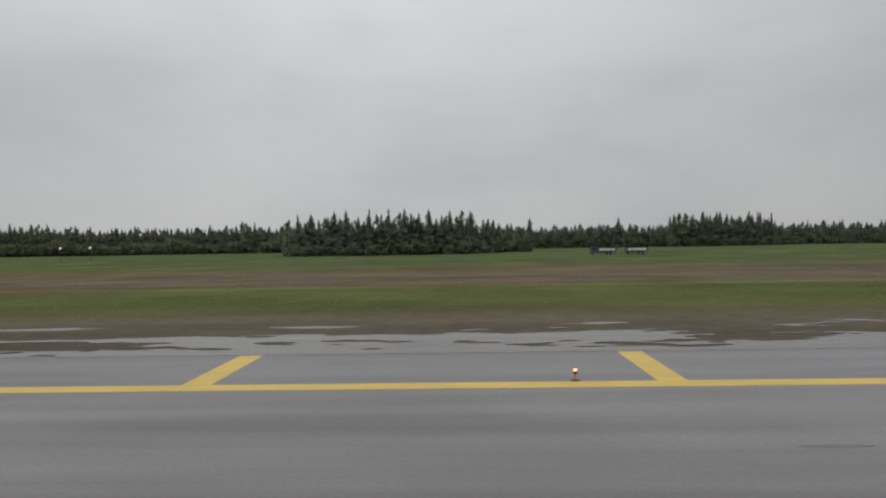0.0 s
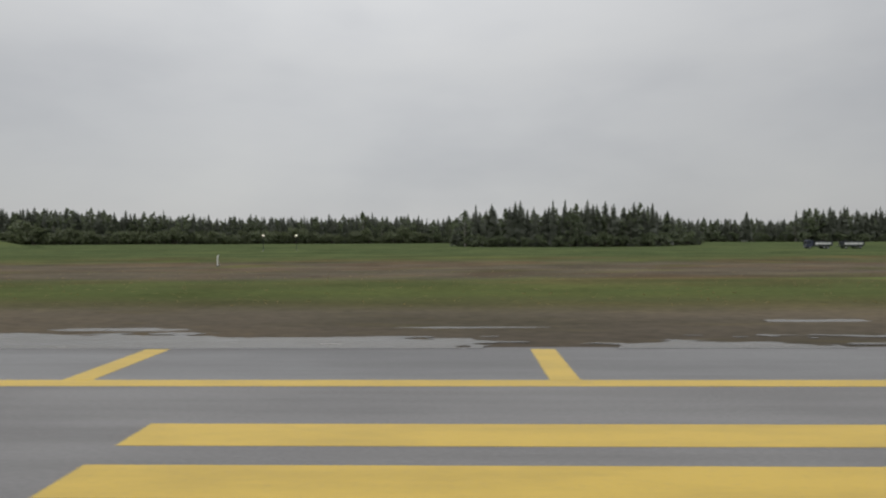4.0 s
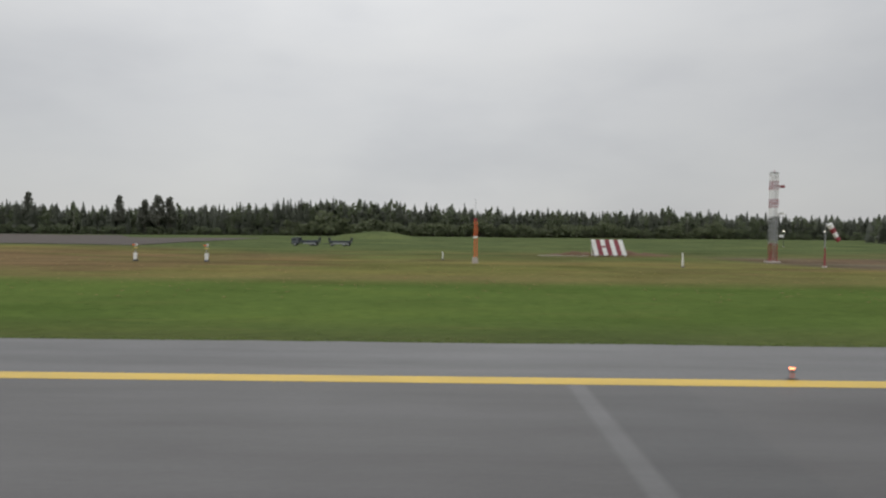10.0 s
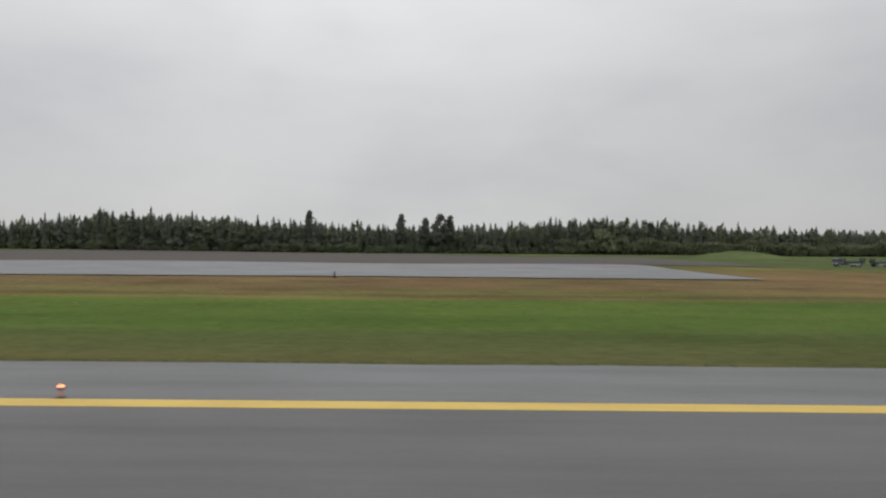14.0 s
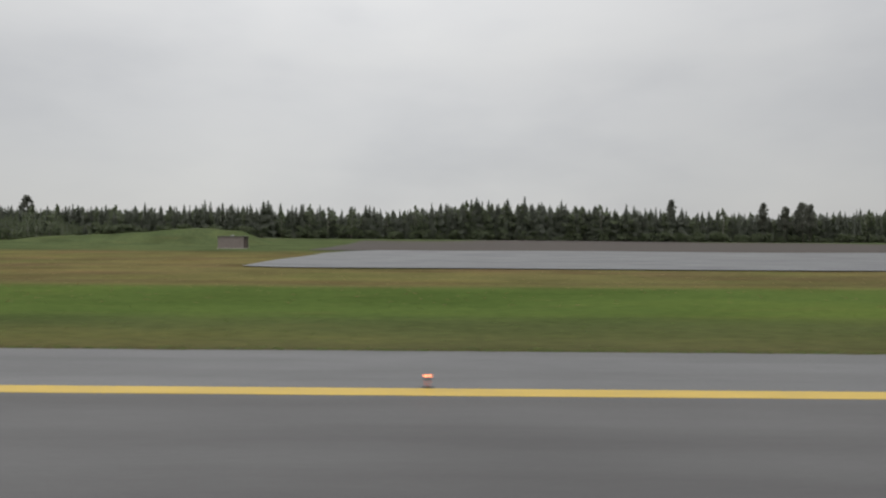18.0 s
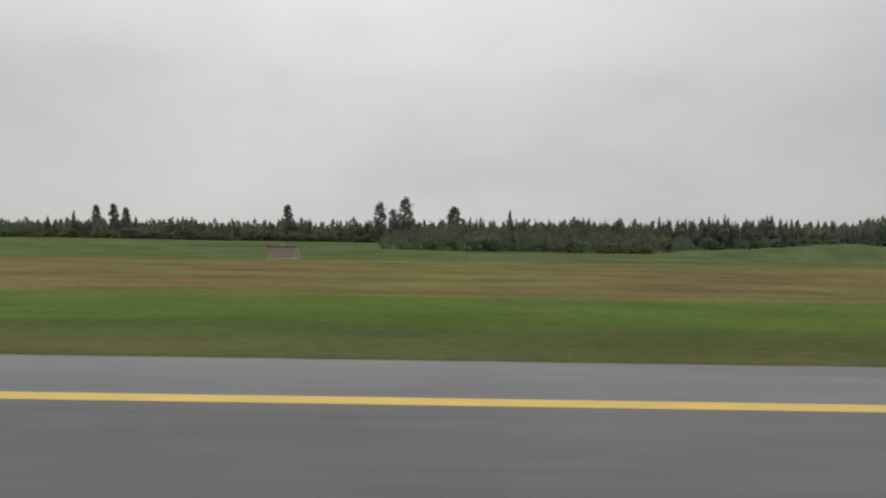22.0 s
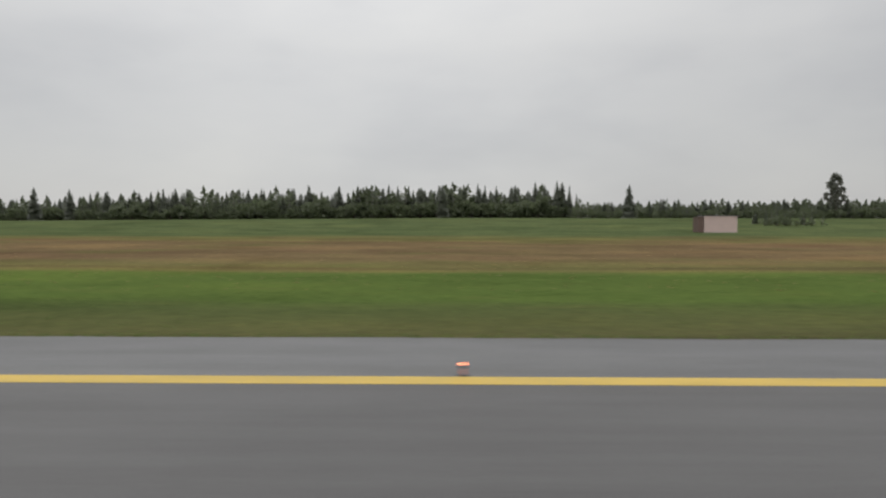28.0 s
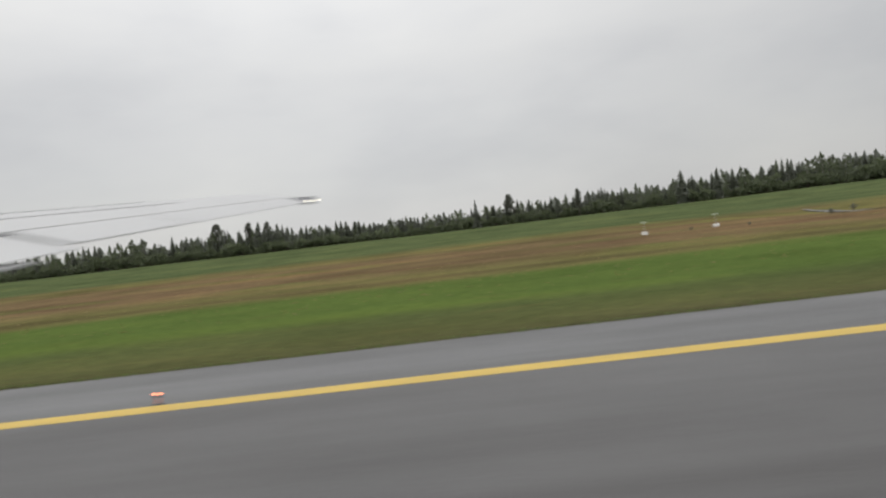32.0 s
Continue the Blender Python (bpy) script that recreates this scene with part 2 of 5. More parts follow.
    tone = n.ramp(band, [(0.34, (0.7, 0.68, 0.66)), (0.5, (1.0, 1.0, 1.0)), (0.66, (1.22, 1.2, 1.12))])
    col = n.mix(n.math("MULTIPLY_ADD", n.step(y, 45.0, 80.0), 0.4, 0.3), col, tone, "MULTIPLY")
    tuft = n.noise(p, 1.6, 6.0, 0.7, (0.6, 1.0, 1.0))
    col = n.mix(0.62, col, n.ramp(tuft, [(0.3, (0.58, 0.6, 0.58)), (0.52, (1.0, 1.0, 1.0)), (0.72, (1.35, 1.3, 1.15))]), "MULTIPLY")
    straw = n.noise(p, 0.5, 5.0, 0.7, (0.22, 1.0, 1.0))
    col = n.mix(n.ramp(straw, [(0.56, 0.0), (0.74, 0.4)]), col, (0.14, 0.118, 0.05))
    n.link(col, sh.inputs["Base Color"])
    sh.inputs["Roughness"].default_value = 0.9
    sh.inputs["Specular IOR Level"].default_value = 0.0
    bump(n, sh, tuft, 0.5, 0.2)
    return m


GROUND = make_ground()


def make_plain(name, colour, rough=0.6, metal=0.0, vary=0.25, scale=2.0, shine=0.5):
    m, n, sh = surface(name)
    p = n.plan()
    a = n.noise(p, scale, 5.0, 0.6)
    b = n.noise(p, scale * 9, 4.0, 0.6, (1.0, 1.0, 0.2))
    col = n.mix(n.ramp(a, [(0.3, vary), (0.7, 0.0)]), colour, tuple(c * 0.62 for c in colour))
    col = n.mix(n.ramp(b, [(0.5, 0.0), (0.8, vary * 0.7)]), col, tuple(c * 0.75 for c in colour))
    n.link(col, sh.inputs["Base Color"])
    n.link(n.math("MULTIPLY_ADD", a, 0.25, rough - 0.12), sh.inputs["Roughness"])
    sh.inputs["Metallic"].default_value = metal
    sh.inputs["Specular IOR Level"].default_value = shine
    return m


def make_leaf(name, low, high):
    m, n, sh = surface(name)
    g = n.add("ShaderNodeNewGeometry")
    info = n.add("ShaderNodeObjectInfo")
    p = n.plan()
    f = n.math("MULTIPLY_ADD", g.outputs["Random Per Island"], 0.4, n.math("MULTIPLY", info.outputs["Random"], 0.25))
    f = n.math("ADD", f, n.math("MULTIPLY_ADD", n.noise(p, 0.12, 3.0), 0.5, -0.15))
    col = n.ramp(f, [(0.1, low), (0.9, high)])
    n.link(col, sh.inputs["Base Color"])
    # wet leaves and needles shine a little
    sh.inputs["Roughness"].default_value = 0.48
    sh.inputs["Specular IOR Level"].default_value = 0.6
    thin = n.add("ShaderNodeBsdfTranslucent")
    n.link(n.mix(1.0, col, (1.35, 1.35, 1.3), "MULTIPLY"), thin.inputs[0])
    both = n.add("ShaderNodeMixShader", Fac=0.55)
    n.link(sh.outputs[0], both.inputs[1])
    n.link(thin.outputs[0], both.inputs[2])
    for out in n.tree.nodes:
        if out.type == "OUTPUT_MATERIAL":
            n.link(both.outputs[0], out.inputs[0])
    return m


SPRUCE = make_leaf("spruce_needles", (0.118, 0.13, 0.102), (0.156, 0.172, 0.13))
PINE = make_leaf("pine_needles", (0.125, 0.131, 0.108), (0.17, 0.176, 0.142))
BIRCH = make_leaf("birch_leaves", (0.112, 0.134, 0.082), (0.155, 0.185, 0.1))
WILLOW = make_leaf("willow_leaves", (0.132, 0.15, 0.09), (0.178, 0.206, 0.116))
ASPEN = make_leaf("grey_aspen_leaves", (0.17, 0.168, 0.155), (0.23, 0.228, 0.21))
BARK = make_plain("bark", (0.1, 0.085, 0.072), 0.9)
PALE_BARK = make_plain("pale_bark", (0.3, 0.28, 0.25), 0.85)
GRASS_BLADE = make_leaf("grass_blades", (0.1, 0.135, 0.036), (0.15, 0.2, 0.056))
DRY_BLADE = make_leaf("dry_grass_blades", (0.19, 0.15, 0.065), (0.29, 0.22, 0.1))
WHITE = make_plain("white_paint", (0.78, 0.78, 0.76), 0.45)
RED = make_plain("signal_red_paint", (0.27, 0.036, 0.048), 0.5)
ORANGE = make_plain("orange_paint", (0.72, 0.15, 0.045), 0.5)
STEEL = make_plain("galvanised_steel", (0.42, 0.43, 0.44), 0.45, 0.7)
DARK = make_plain("dark_paint", (0.03, 0.034, 0.042), 0.4)
BLUE = make_plain("blue_grey_paint", (0.085, 0.095, 0.11), 0.4)
RUBBER = make_plain("tyre_rubber", (0.02, 0.02, 0.02), 0.8)
CONCRETE = make_plain("pale_concrete", (0.42, 0.38, 0.35), 0.85, 0.0, 0.35, 0.6)
PINK = make_plain("pale_pink_board", (0.56, 0.43, 0.4), 0.7, 0.0, 0.25, 0.5)
BROWN = make_plain("brown_board", (0.13, 0.085, 0.07), 0.8)
ROOF = make_plain("roofing_felt", (0.1, 0.095, 0.09), 0.85)
AIRFRAME = make_plain("airframe_paint", (0.46, 0.462, 0.465), 0.4, 0.0, 0.35, 0.8)
AIRFRAME_SEAM = make_plain("airframe_seam", (0.12, 0.12, 0.13), 0.5)


def make_glass():
    m, n, sh = surface("dark_window_glass")
    sh.inputs["Base Color"].default_value = (0.02, 0.025, 0.03, 1)
    sh.inputs["Roughness"].default_value = 0.08
    return m


GLASS = make_glass()


def make_water():
    m, n, sh = surface("rain_puddle_water")
    p = n.plan()
    silt = n.noise(p, 0.8, 4.0, 0.6, (0.3, 1.0, 1.0))
    n.link(n.ramp(silt, [(0.35, (0.06, 0.053, 0.043)), (0.65, (0.115, 0.104, 0.088))]), sh.inputs["Base Color"])
    n.link(n.math("MULTIPLY_ADD", silt, 0.3, 0.06), sh.inputs["Roughness"])
    sh.inputs["IOR"].default_value = 1.33
    # drops keep the water rough
    bump(n, sh, n.noise(p, 5.0, 4.0, 0.6), 0.35, 0.02)
    return m


WATER = make_water()


def make_lit(name, colour, strength):
    m, n, sh = surface(name)
    sh.inputs["Base Color"].default_value = (*colour, 1)
    sh.inputs["Emission Color"].default_value = (*colour, 1)
    sh.inputs["Emission Strength"].default_value = strength
    return m


LAMP = make_lit("edge_lamp_glow", (1.0, 0.26, 0.1), 5.5)
TIP_LAMP = make_lit("tail_lamp_glow", (1.0, 0.93, 0.75), 3.0)
FIELD_LAMP = make_lit("field_lamp_glow", (1.0, 0.9, 0.7), 1.6)


# ---- mesh helpers ----
def link_mesh(name, verts, faces, material, parent=None, smooth=False):
    me = bpy.data.meshes.new(name)
    me.from_pydata((np.asarray(verts, dtype=float) * S).tolist(), [], faces if isinstance(faces, list) else faces.tolist())
    me.materials.append(material)
    if smooth:
        me.shade_smooth()
    ob = new(name, me)
    ob.parent = parent
    return ob


def part(name, bm, material, parent=None, label="", smooth=False):
    """One mesh object out of a bmesh, under a thing or a part."""
    bmesh.ops.recalc_face_normals(bm, faces=bm.faces[:])
    for v in bm.verts:
        v.co *= S
    me = bpy.data.meshes.new(name)
    bm.to_mesh(me)
    bm.free()
    me.materials.append(material)
    if smooth:
        me.shade_smooth()
    ob = new(name, me)
    ob.parent = parent
    return tagged(ob, label)


def thing(name, x, y, label, category, group="", turn=0.0, z=None):
    """An empty at the base of a thing, standing on the ground."""
    ob = new(name)
    ob.empty_display_size = 0.2
    ob.matrix_basis = pose(x * S, y * S, (land(x, y) if z is None else z) * S, 0, 0, turn)
    return tagged(ob, label, category, group)


def box(bm, lo, hi, bevel=0.0):
    b = bmesh.ops.create_cube(bm, size=1.0)
    c = [(l + h) / 2 for l, h in zip(lo, hi)]
    s = [h - l for l, h in zip(lo, hi)]
    for v in b["verts"]:
        v.co = Vector([c[i] + v.co[i] * s[i] for i in range(3)])
    if bevel:
        edges = {e for v in b["verts"] for e in v.link_edges}
        bmesh.ops.bevel(bm, geom=list(edges), offset=bevel, segments=2, affect="EDGES", profile=0.6)
    return bm


def tube(bm, a, b, ra, rb=None, sides=8):
    a, b = Vector(a), Vector(b)
    rb = ra if rb is None else rb
    q = (b - a).to_track_quat("Z", "Y")
    rings = []
    for p, r in ((a, ra), (b, rb)):
        rings.append([bm.verts.new(p + q @ Vector((r * math.cos(2 * math.pi * i / sides), r * math.sin(2 * math.pi * i / sides), 0))) for i in range(sides)])
    for i in range(sides):
        bm.faces.new((rings[0][i], rings[0][(i + 1) % sides], rings[1][(i + 1) % sides], rings[1][i]))
    bm.faces.new(rings[0][::-1])
    bm.faces.new(rings[1])
    return bm


def prism(bm, outline, y0, y1):
    """Extrude an outline of (x, z) points from y0 to y1."""
    a = [bm.verts.new((x, y0, z)) for x, z in outline]
    b = [bm.verts.new((x, y1, z)) for x, z in outline]
    n = len(outline)
    for i in range(n):
        bm.faces.new((a[i], a[(i + 1) % n], b[(i + 1) % n], b[i]))
    bm.faces.new(a[::-1])
    bm.faces.new(b)
    return bm


def ramp_step(v, lo, hi):
    t = min(1.0, max(0.0, (v - lo) / (hi - lo)))
    return t * t * (3 - 2 * t)


# ---- the lie of the land ----
BANK_X = [-1900, -1700, -1500, -1400, -1200, -1000, -850, -720, -600, -480, 600]
BANK_Z = [2.4, 2.4, 2.2, 2.6, 4.0, 4.2, 3.6, 2.0, 0.9, 0.0, 0.0]


def land(x, y):
    """Height of the ground."""
    d = y - EDGE_Y if y > MID_Y else 2 * MID_Y - EDGE_Y - y
    z = -0.05 * ramp_step(d, 0.0, 4.0) - 0.02
    if y > 60:
        z += float(np.interp(x, BANK_X, BANK_Z)) * ramp_step(y, 190, 305)
        z -= 0.75 * ramp_step(y, 70, 125) * (1 - ramp_step(y, 200, 290)) * ramp_step(x, -345, -290)
        z += 0.25 * noise.noise((x * 0.02, y * 0.035, 0.0)) * ramp_step(y, 60, 120)
        # a shallow dip where a track leaves the heath
        z -= 1.3 * math.exp(-((x + 1418) / 16) ** 2 - ((y - 134) / 26) ** 2)
    elif d > 2:
        z += 0.08 * noise.noise((x * 0.05, y * 0.12, 3.0)) * ramp_step(d, 2, 12)
    return z


def build_ground():
    ys = sorted(set([-5200, -3000, -1500, -700, -300, -140, -80, -50, -40, -34, -30.7, -30.4, 0, 26.7, EDGE_Y - 0.1] +
                    [EDGE_Y + 0.9 * i for i in range(12)] + [38 + 2.2 * i for i in range(14)] + [70 + 5 * i for i in range(12)] +
                    [130 + 12 * i for i in range(16)] + [330, 350, 380, 420, 500, 700, 1200, 2500, 5200]))
    xs = sorted(set([-7000, -5000, -3500, -2600, -2200] + list(range(-2000, 420, 7)) + [450, 600, 900, 1600, 3000, 5500]))
    verts = [(x, y, land(x, y) if not (-30.5 < y < 26.8) else -0.25) for y in ys for x in xs]
    nx = len(xs)
    faces = [(j * nx + i, j * nx + i + 1, (j + 1) * nx + i + 1, (j + 1) * nx + i) for j in range(len(ys) - 1) for i in range(nx - 1)]
    ob = link_mesh("ground", verts, faces, GROUND, smooth=True)
    tagged(ob, "wet green mown grass strip, brown dry heath and rain-soaked dirt", "ground", kind="structure")


build_ground()


# ---- runway, its shoulders and its markings ----
def slab(name, x0, x1, y0, y1, material, label, category, top=0.0, ragged=0.0, step=5.0):
    """An asphalt sheet with a thick, slightly uneven edge."""
    nx = max(2, int((x1 - x0) / step))
    verts, faces = [], []
    for i in range(nx + 1):
        x = x0 + (x1 - x0) * i / nx
        r = ragged * noise.noise((x * 0.15, 7.0, 0.0)) + ragged * 0.6 * noise.noise((x * 0.8, 2.0, 0.0))
        verts += [(x, y0, top), (x, y1 + r, top), (x, y1 + r + 0.05, top - 0.3), (x, y0, top - 0.3)]
    for i in range(nx):
        a, b = 4 * i, 4 * i + 4
        faces += [(a, b, b + 1, a + 1), (a + 1, b + 1, b + 2, a + 2), (a + 3, a + 2, b + 2, b + 3), (a, a + 3, b + 3, b)]
    e = 4 * nx
    faces += [(0, 1, 2, 3), (e + 3, e + 2, e + 1, e)]
    ob = link_mesh(name, verts, faces, material)
    return tagged(ob, label, category, kind="structure")


R0, R1 = -2700, 330
runway = slab("runway", R0, R1, MID_Y - 22.5, MID_Y + 22.5, ASPHALT, "wet dark grey asphalt runway with yellow markings", "runway", step=60)
shoulder = slab("runway_shoulder", R0, R1, MID_Y + 22.503, EDGE_Y, SHOULDER, "wet pale grey asphalt shoulder beside the runway", "shoulder", ragged=0.16, step=1.2)
shoulder_far = slab("runway_shoulder", R0, R1, MID_Y - 29.0, MID_Y - 22.503, SHOULDER, "wet pale grey asphalt shoulder beside the runway", "shoulder", step=60)


def marking(name, x0, x1, y0, y1, parent, label="", skew=0.0):
    """A coat of paint, 4 mm thick, with slightly frayed ends."""
    bm = bmesh.new()
    n = 2 if abs(x1 - x0) < 60 else 40
    lo = [(x0 + (x1 - x0) * i / n, y0) for i in range(n + 1)]
    hi = [(x0 + (x1 - x0) * i / n + skew, y1) for i in range(n + 1)]
    top = [bm.verts.new((x, y, 0.006)) for x, y in lo + hi[::-1]]
    bot = [bm.verts.new((x, y, 0.001)) for x, y in lo + hi[::-1]]
    k = len(top)
    for i in range(n):
        bm.faces.new((top[i], top[i + 1], top[k - 2 - i], top[k - 1 - i]))
    for i in range(k):
        bm.faces.new((top[i], bot[i], bot[(i + 1) % k], top[(i + 1) % k]))
    return part(name, bm, YELLOW, parent, label)


marking("side_line", R0, R1, LINE_Y - 0.45, LINE_Y + 0.444, runway, "long yellow side line")
marking("side_line", R0, R1, 2 * MID_Y - LINE_Y - 0.444, 2 * MID_Y - LINE_Y + 0.45, runway, "long yellow side line")
for k in range(-13, 21):
    marking("shoulder_bar", 2.98 + 15 * k - 0.47, 2.98 + 15 * k + 0.47, LINE_Y + 0.456, 26.5, shoulder, "yellow bar across the shoulder")
for x0 in (-82.5, -232.0):
    for y0 in (13.85, 10.85):
        for side in (1, -1):
            ya, yb = (y0, y0 + 1.75) if side == 1 else (2 * MID_Y - y0 - 1.75, 2 * MID_Y - y0)
            marking("touchdown_bar", x0, x0 + 22.5, ya, yb, runway, "broad yellow touchdown bar")
for side in (1, -1):
    ya, yb = (10.85, 12.6) if side == 1 else (2 * MID_Y - 12.6, 2 * MID_Y - 10.85)
    marking("touchdown_bar", -532.5, -510.0, ya, yb, runway, "broad yellow touchdown bar")
    ya, yb = (6.3, 15.65) if side == 1 else (2 * MID_Y - 15.65, 2 * MID_Y - 6.3)
    marking("aiming_block", -360.0, -315.0, ya, yb, runway, "large solid yellow aiming block")
part("tar_seam", box(bmesh.new(), (-246.9, MID_Y - 22.4, -0.01), (-246.4, LINE_Y - 0.46, 0.003)), SHOULDER, runway, "sealed seam across the runway")
part("asphalt_patch", box(bmesh.new(), (-246.39, MID_Y - 22.4, -0.01), (-243.6, LINE_Y - 0.46, 0.0025)), make_asphalt("patch_asphalt", 0.06, 0.36, (1.0, 1.0, 1.0)), runway, "dark asphalt repair strip")
for k in range(-55, 10):
    marking("centre_dash", 50 * k, 50 * k + 30, MID_Y - 0.3, MID_Y + 0.3, runway, "yellow centre line dash")


# ---- runway edge lamps ----
def edge_lamp():
    t = thing("runway_edge_lamp", 0.0, LINE_Y + 0.62, "small lit orange runway edge lamp on a stem", "runway lamp", "lamps along the runway edge", z=0.006)
    part("base_plate", tube(bmesh.new(), (0, 0, 0), (0, 0, 0.03), 0.15, 0.14, 12), DARK, t)
    part("stem", tube(bmesh.new(), (0, 0, 0.03), (0, 0, 0.2), 0.03, 0.03, 8), ORANGE, t)
    bm = bmesh.new()
    tube(bm, (0, 0, 0.2), (0, 0, 0.28), 0.05, 0.07, 10)
    part("housing", bm, DARK, t)
    bm = bmesh.new()
    bmesh.ops.create_uvsphere(bm, u_segments=12, v_segments=8, radius=0.05)
    for v in bm.verts:
        v.co = Vector((v.co.x, v.co.y, v.co.z * 0.8 + 0.32))
    part("lens", bm, LAMP, t, "glowing orange glass lens", smooth=True)
    return t


lamp0 = edge_lamp()
for k in range(-2, 33):
    if k:
        copy_thing(lamp0, pose(-60 * k * S, (LINE_Y + 0.62) * S, 0.006 * S))


# ---- taxiway and tracks ----
def plate(name, outline, material, label, category, lift=0.05):
    """A flat paved or wet patch that follows the ground, from an outline function of x."""
    verts, faces = [], []
    for x, ya, yb in outline:
        n = 10
        for j in range(n + 1):
            y = ya + (yb - ya) * j / n
            verts.append((x, y, land(x, y) + lift))
    m = 11
    for i in range(len(outline) - 1):
        for j in range(m - 1):
            a = i * m + j
            faces.append((a, a + m, a + m + 1, a + 1))
    ob = link_mesh(name, verts, faces, material, smooth=True)
    return tagged(ob, label, category, kind="structure")


def taxi_outline():
    rows = []
    for i in range(91):
        x = -626 + 262 * i / 90
        ya = 99.5 - 12.0 * ramp_step(-x, 410, 560) + 1.2 * noise.noise((x * 0.03, 1.0, 0.0))
        yb = 172.0 + 1.5 * noise.noise((x * 0.05, 4.0, 0.0))
        # rounded, slanting ends
        if x < -614:
            f = (-614 - x) / 12.0
            yb -= 24.0 * f * f
            ya += 3.0 * f * f
        if x > -372:
            f = (x + 372) / 8.0
            yb -= 6 * f * f
        rows.append((x, ya, max(yb, ya + 0.5)))
    return rows


plate("taxiway", taxi_outline(), TAXI, "wide wet grey asphalt taxiway mirroring the pale sky", "taxiway", lift=0.14)
plate("dirt_apron", [(-634 + 6 * i, 171.0 + 1.5 * noise.noise(((-634 + 6 * i) * 0.05, 4.0, 0.0)), (285 + 76 * ramp_step(i, 4, 12) * (1 - ramp_step(i, 34, 44)) + 12 * noise.noise((i * 0.11, 9.0, 0.0)))) for i in range(52)],
      make_plain("dark_wet_dirt", (0.082, 0.07, 0.062), 0.85, 0.0, 0.5, 0.05, 0.15), "dark bare wet dirt beyond the taxiway", "dirt", lift=0.12)
plate("concrete_path", [(-233.5 + i, 140.0, 142.2) for i in range(11)], CONCRETE, "short pale concrete path in the grass", "path", lift=0.05)
plate("gravel_track", [(-1420.4, 110, 115), (-1419.6, 110, 126), (-1418.8, 113, 137), (-1418.0, 120, 145), (-1417.2, 131, 150), (-1416.6, 142, 151)], SHOULDER, "short grey gravel track through a dip in the heath", "track", lift=0.16)


def puddle(cx, cy, rx, ry, seed, lift=0.03):
    """A flat pool of rain water with a lobed shore, drawn out along the runway."""
    n = 28
    verts = [(cx, cy, 0.0)]
    for i in range(n):
        a = 2 * math.pi * i / n
        r = 1.0 + 0.55 * noise.noise((math.cos(a) * 1.7 + seed * 3.1, math.sin(a) * 1.7, seed)) + 0.25 * noise.noise((math.cos(a) * 5, math.sin(a) * 5 + seed, 1.0))
        verts.append((cx + rx * r * math.cos(a), max(cy + ry * r * math.sin(a), EDGE_Y + 0.12), 0.0))
    z = max(land(x, y) for x, y, _ in verts) + lift
    verts = [(x, y, z) for x, y, _ in verts] + [(x, y, z - 0.15) for x, y, _ in verts[1:]]
    faces = [(0, 1 + i, 1 + (i + 1) % n) for i in range(n)]
    faces += [(1 + (i + 1) % n, 1 + i, 1 + n + i, 1 + n + (i + 1) % n) for i in range(n)]
    ob = link_mesh("puddle", verts, faces, WATER)
    tagged(ob, "shallow grey rain puddle mirroring the pale sky", "puddle", "rain puddles")


def verge_water():
    """Rain water standing in every hollow of the mud beside the asphalt: only the wet cells of a fine net are kept."""
    nx, ny, dx, dy = 760, 58, 0.39, 0.17
    index, verts, faces = {}, [], []

    def depth(x, d):
        broad = noise.noise((x * 0.05, d * 0.28, 2.0)) + 0.8 * noise.noise((x * 0.16, d * 0.7, 5.0)) + 0.6 * noise.noise((x * 0.45, d * 1.7, 9.0)) + 0.25 * noise.noise((x * 1.3, d * 4.0, 3.0))
        far = 5.6 + 2.8 * ramp_step(x, -30, -12)
        reach = ramp_step(x, -187, -180)
        near = 0.48 + 0.2 * ramp_step(x, -26, -10)
        return broad + near * reach - 1.25 * (d / far) ** 1.3 - (1 - reach)

    wet = [[depth(-187 + i * dx, 0.1 + j * dy) > 0 for j in range(ny)] for i in range(nx)]

    def corner(i, j):
        if (i, j) not in index:
            x, y = -187 + i * dx, EDGE_Y + (0.1 + j * dy if j else -0.35)
            index[(i, j)] = len(verts)
            verts.append((x, y, land(x, y) + 0.03))
        return index[(i, j)]

    for i in range(nx - 1):
        for j in range(ny - 1):
            if wet[i][j] and wet[i + 1][j] and wet[i][j + 1] and wet[i + 1][j + 1]:
                faces.append((corner(i, j), corner(i + 1, j), corner(i + 1, j + 1), corner(i, j + 1)))
            elif wet[i][j] and wet[i + 1][j] and wet[i][j + 1]:
                faces.append((corner(i, j), corner(i + 1, j), corner(i, j + 1)))
            elif wet[i][j] and wet[i + 1][j] and wet[i + 1][j + 1]:
                faces.append((corner(i, j), corner(i + 1, j), corner(i + 1, j + 1)))
            elif wet[i][j] and wet[i + 1][j + 1] and wet[i][j + 1]:
                faces.append((corner(i, j), corner(i + 1, j + 1), corner(i, j + 1)))
            elif wet[i + 1][j] and wet[i + 1][j + 1] and wet[i][j + 1]:
                faces.append((corner(i + 1, j), corner(i + 1, j + 1), corner(i, j + 1)))
    ob = link_mesh("verge_water", verts, faces, WATER)
    tagged(ob, "shallow grey rain water standing in the mud along the asphalt", "puddle water", kind="stuff")


verge_water()
rng = random.Random(11)
px, k = 100.0, 0
while px > -186:
    long = rng.uniform(1.5, 4.5)
    px -= long * 1.7
    puddle(px, rng.uniform(35.6, 37.0) if px > -64 else rng.uniform(32.0, 33.8), long * 0.8, rng.uniform(0.25, 0.55), k, 0.0)
    px -= long * 1.7 + rng.uniform(0.5, 9.0)
    k += 1


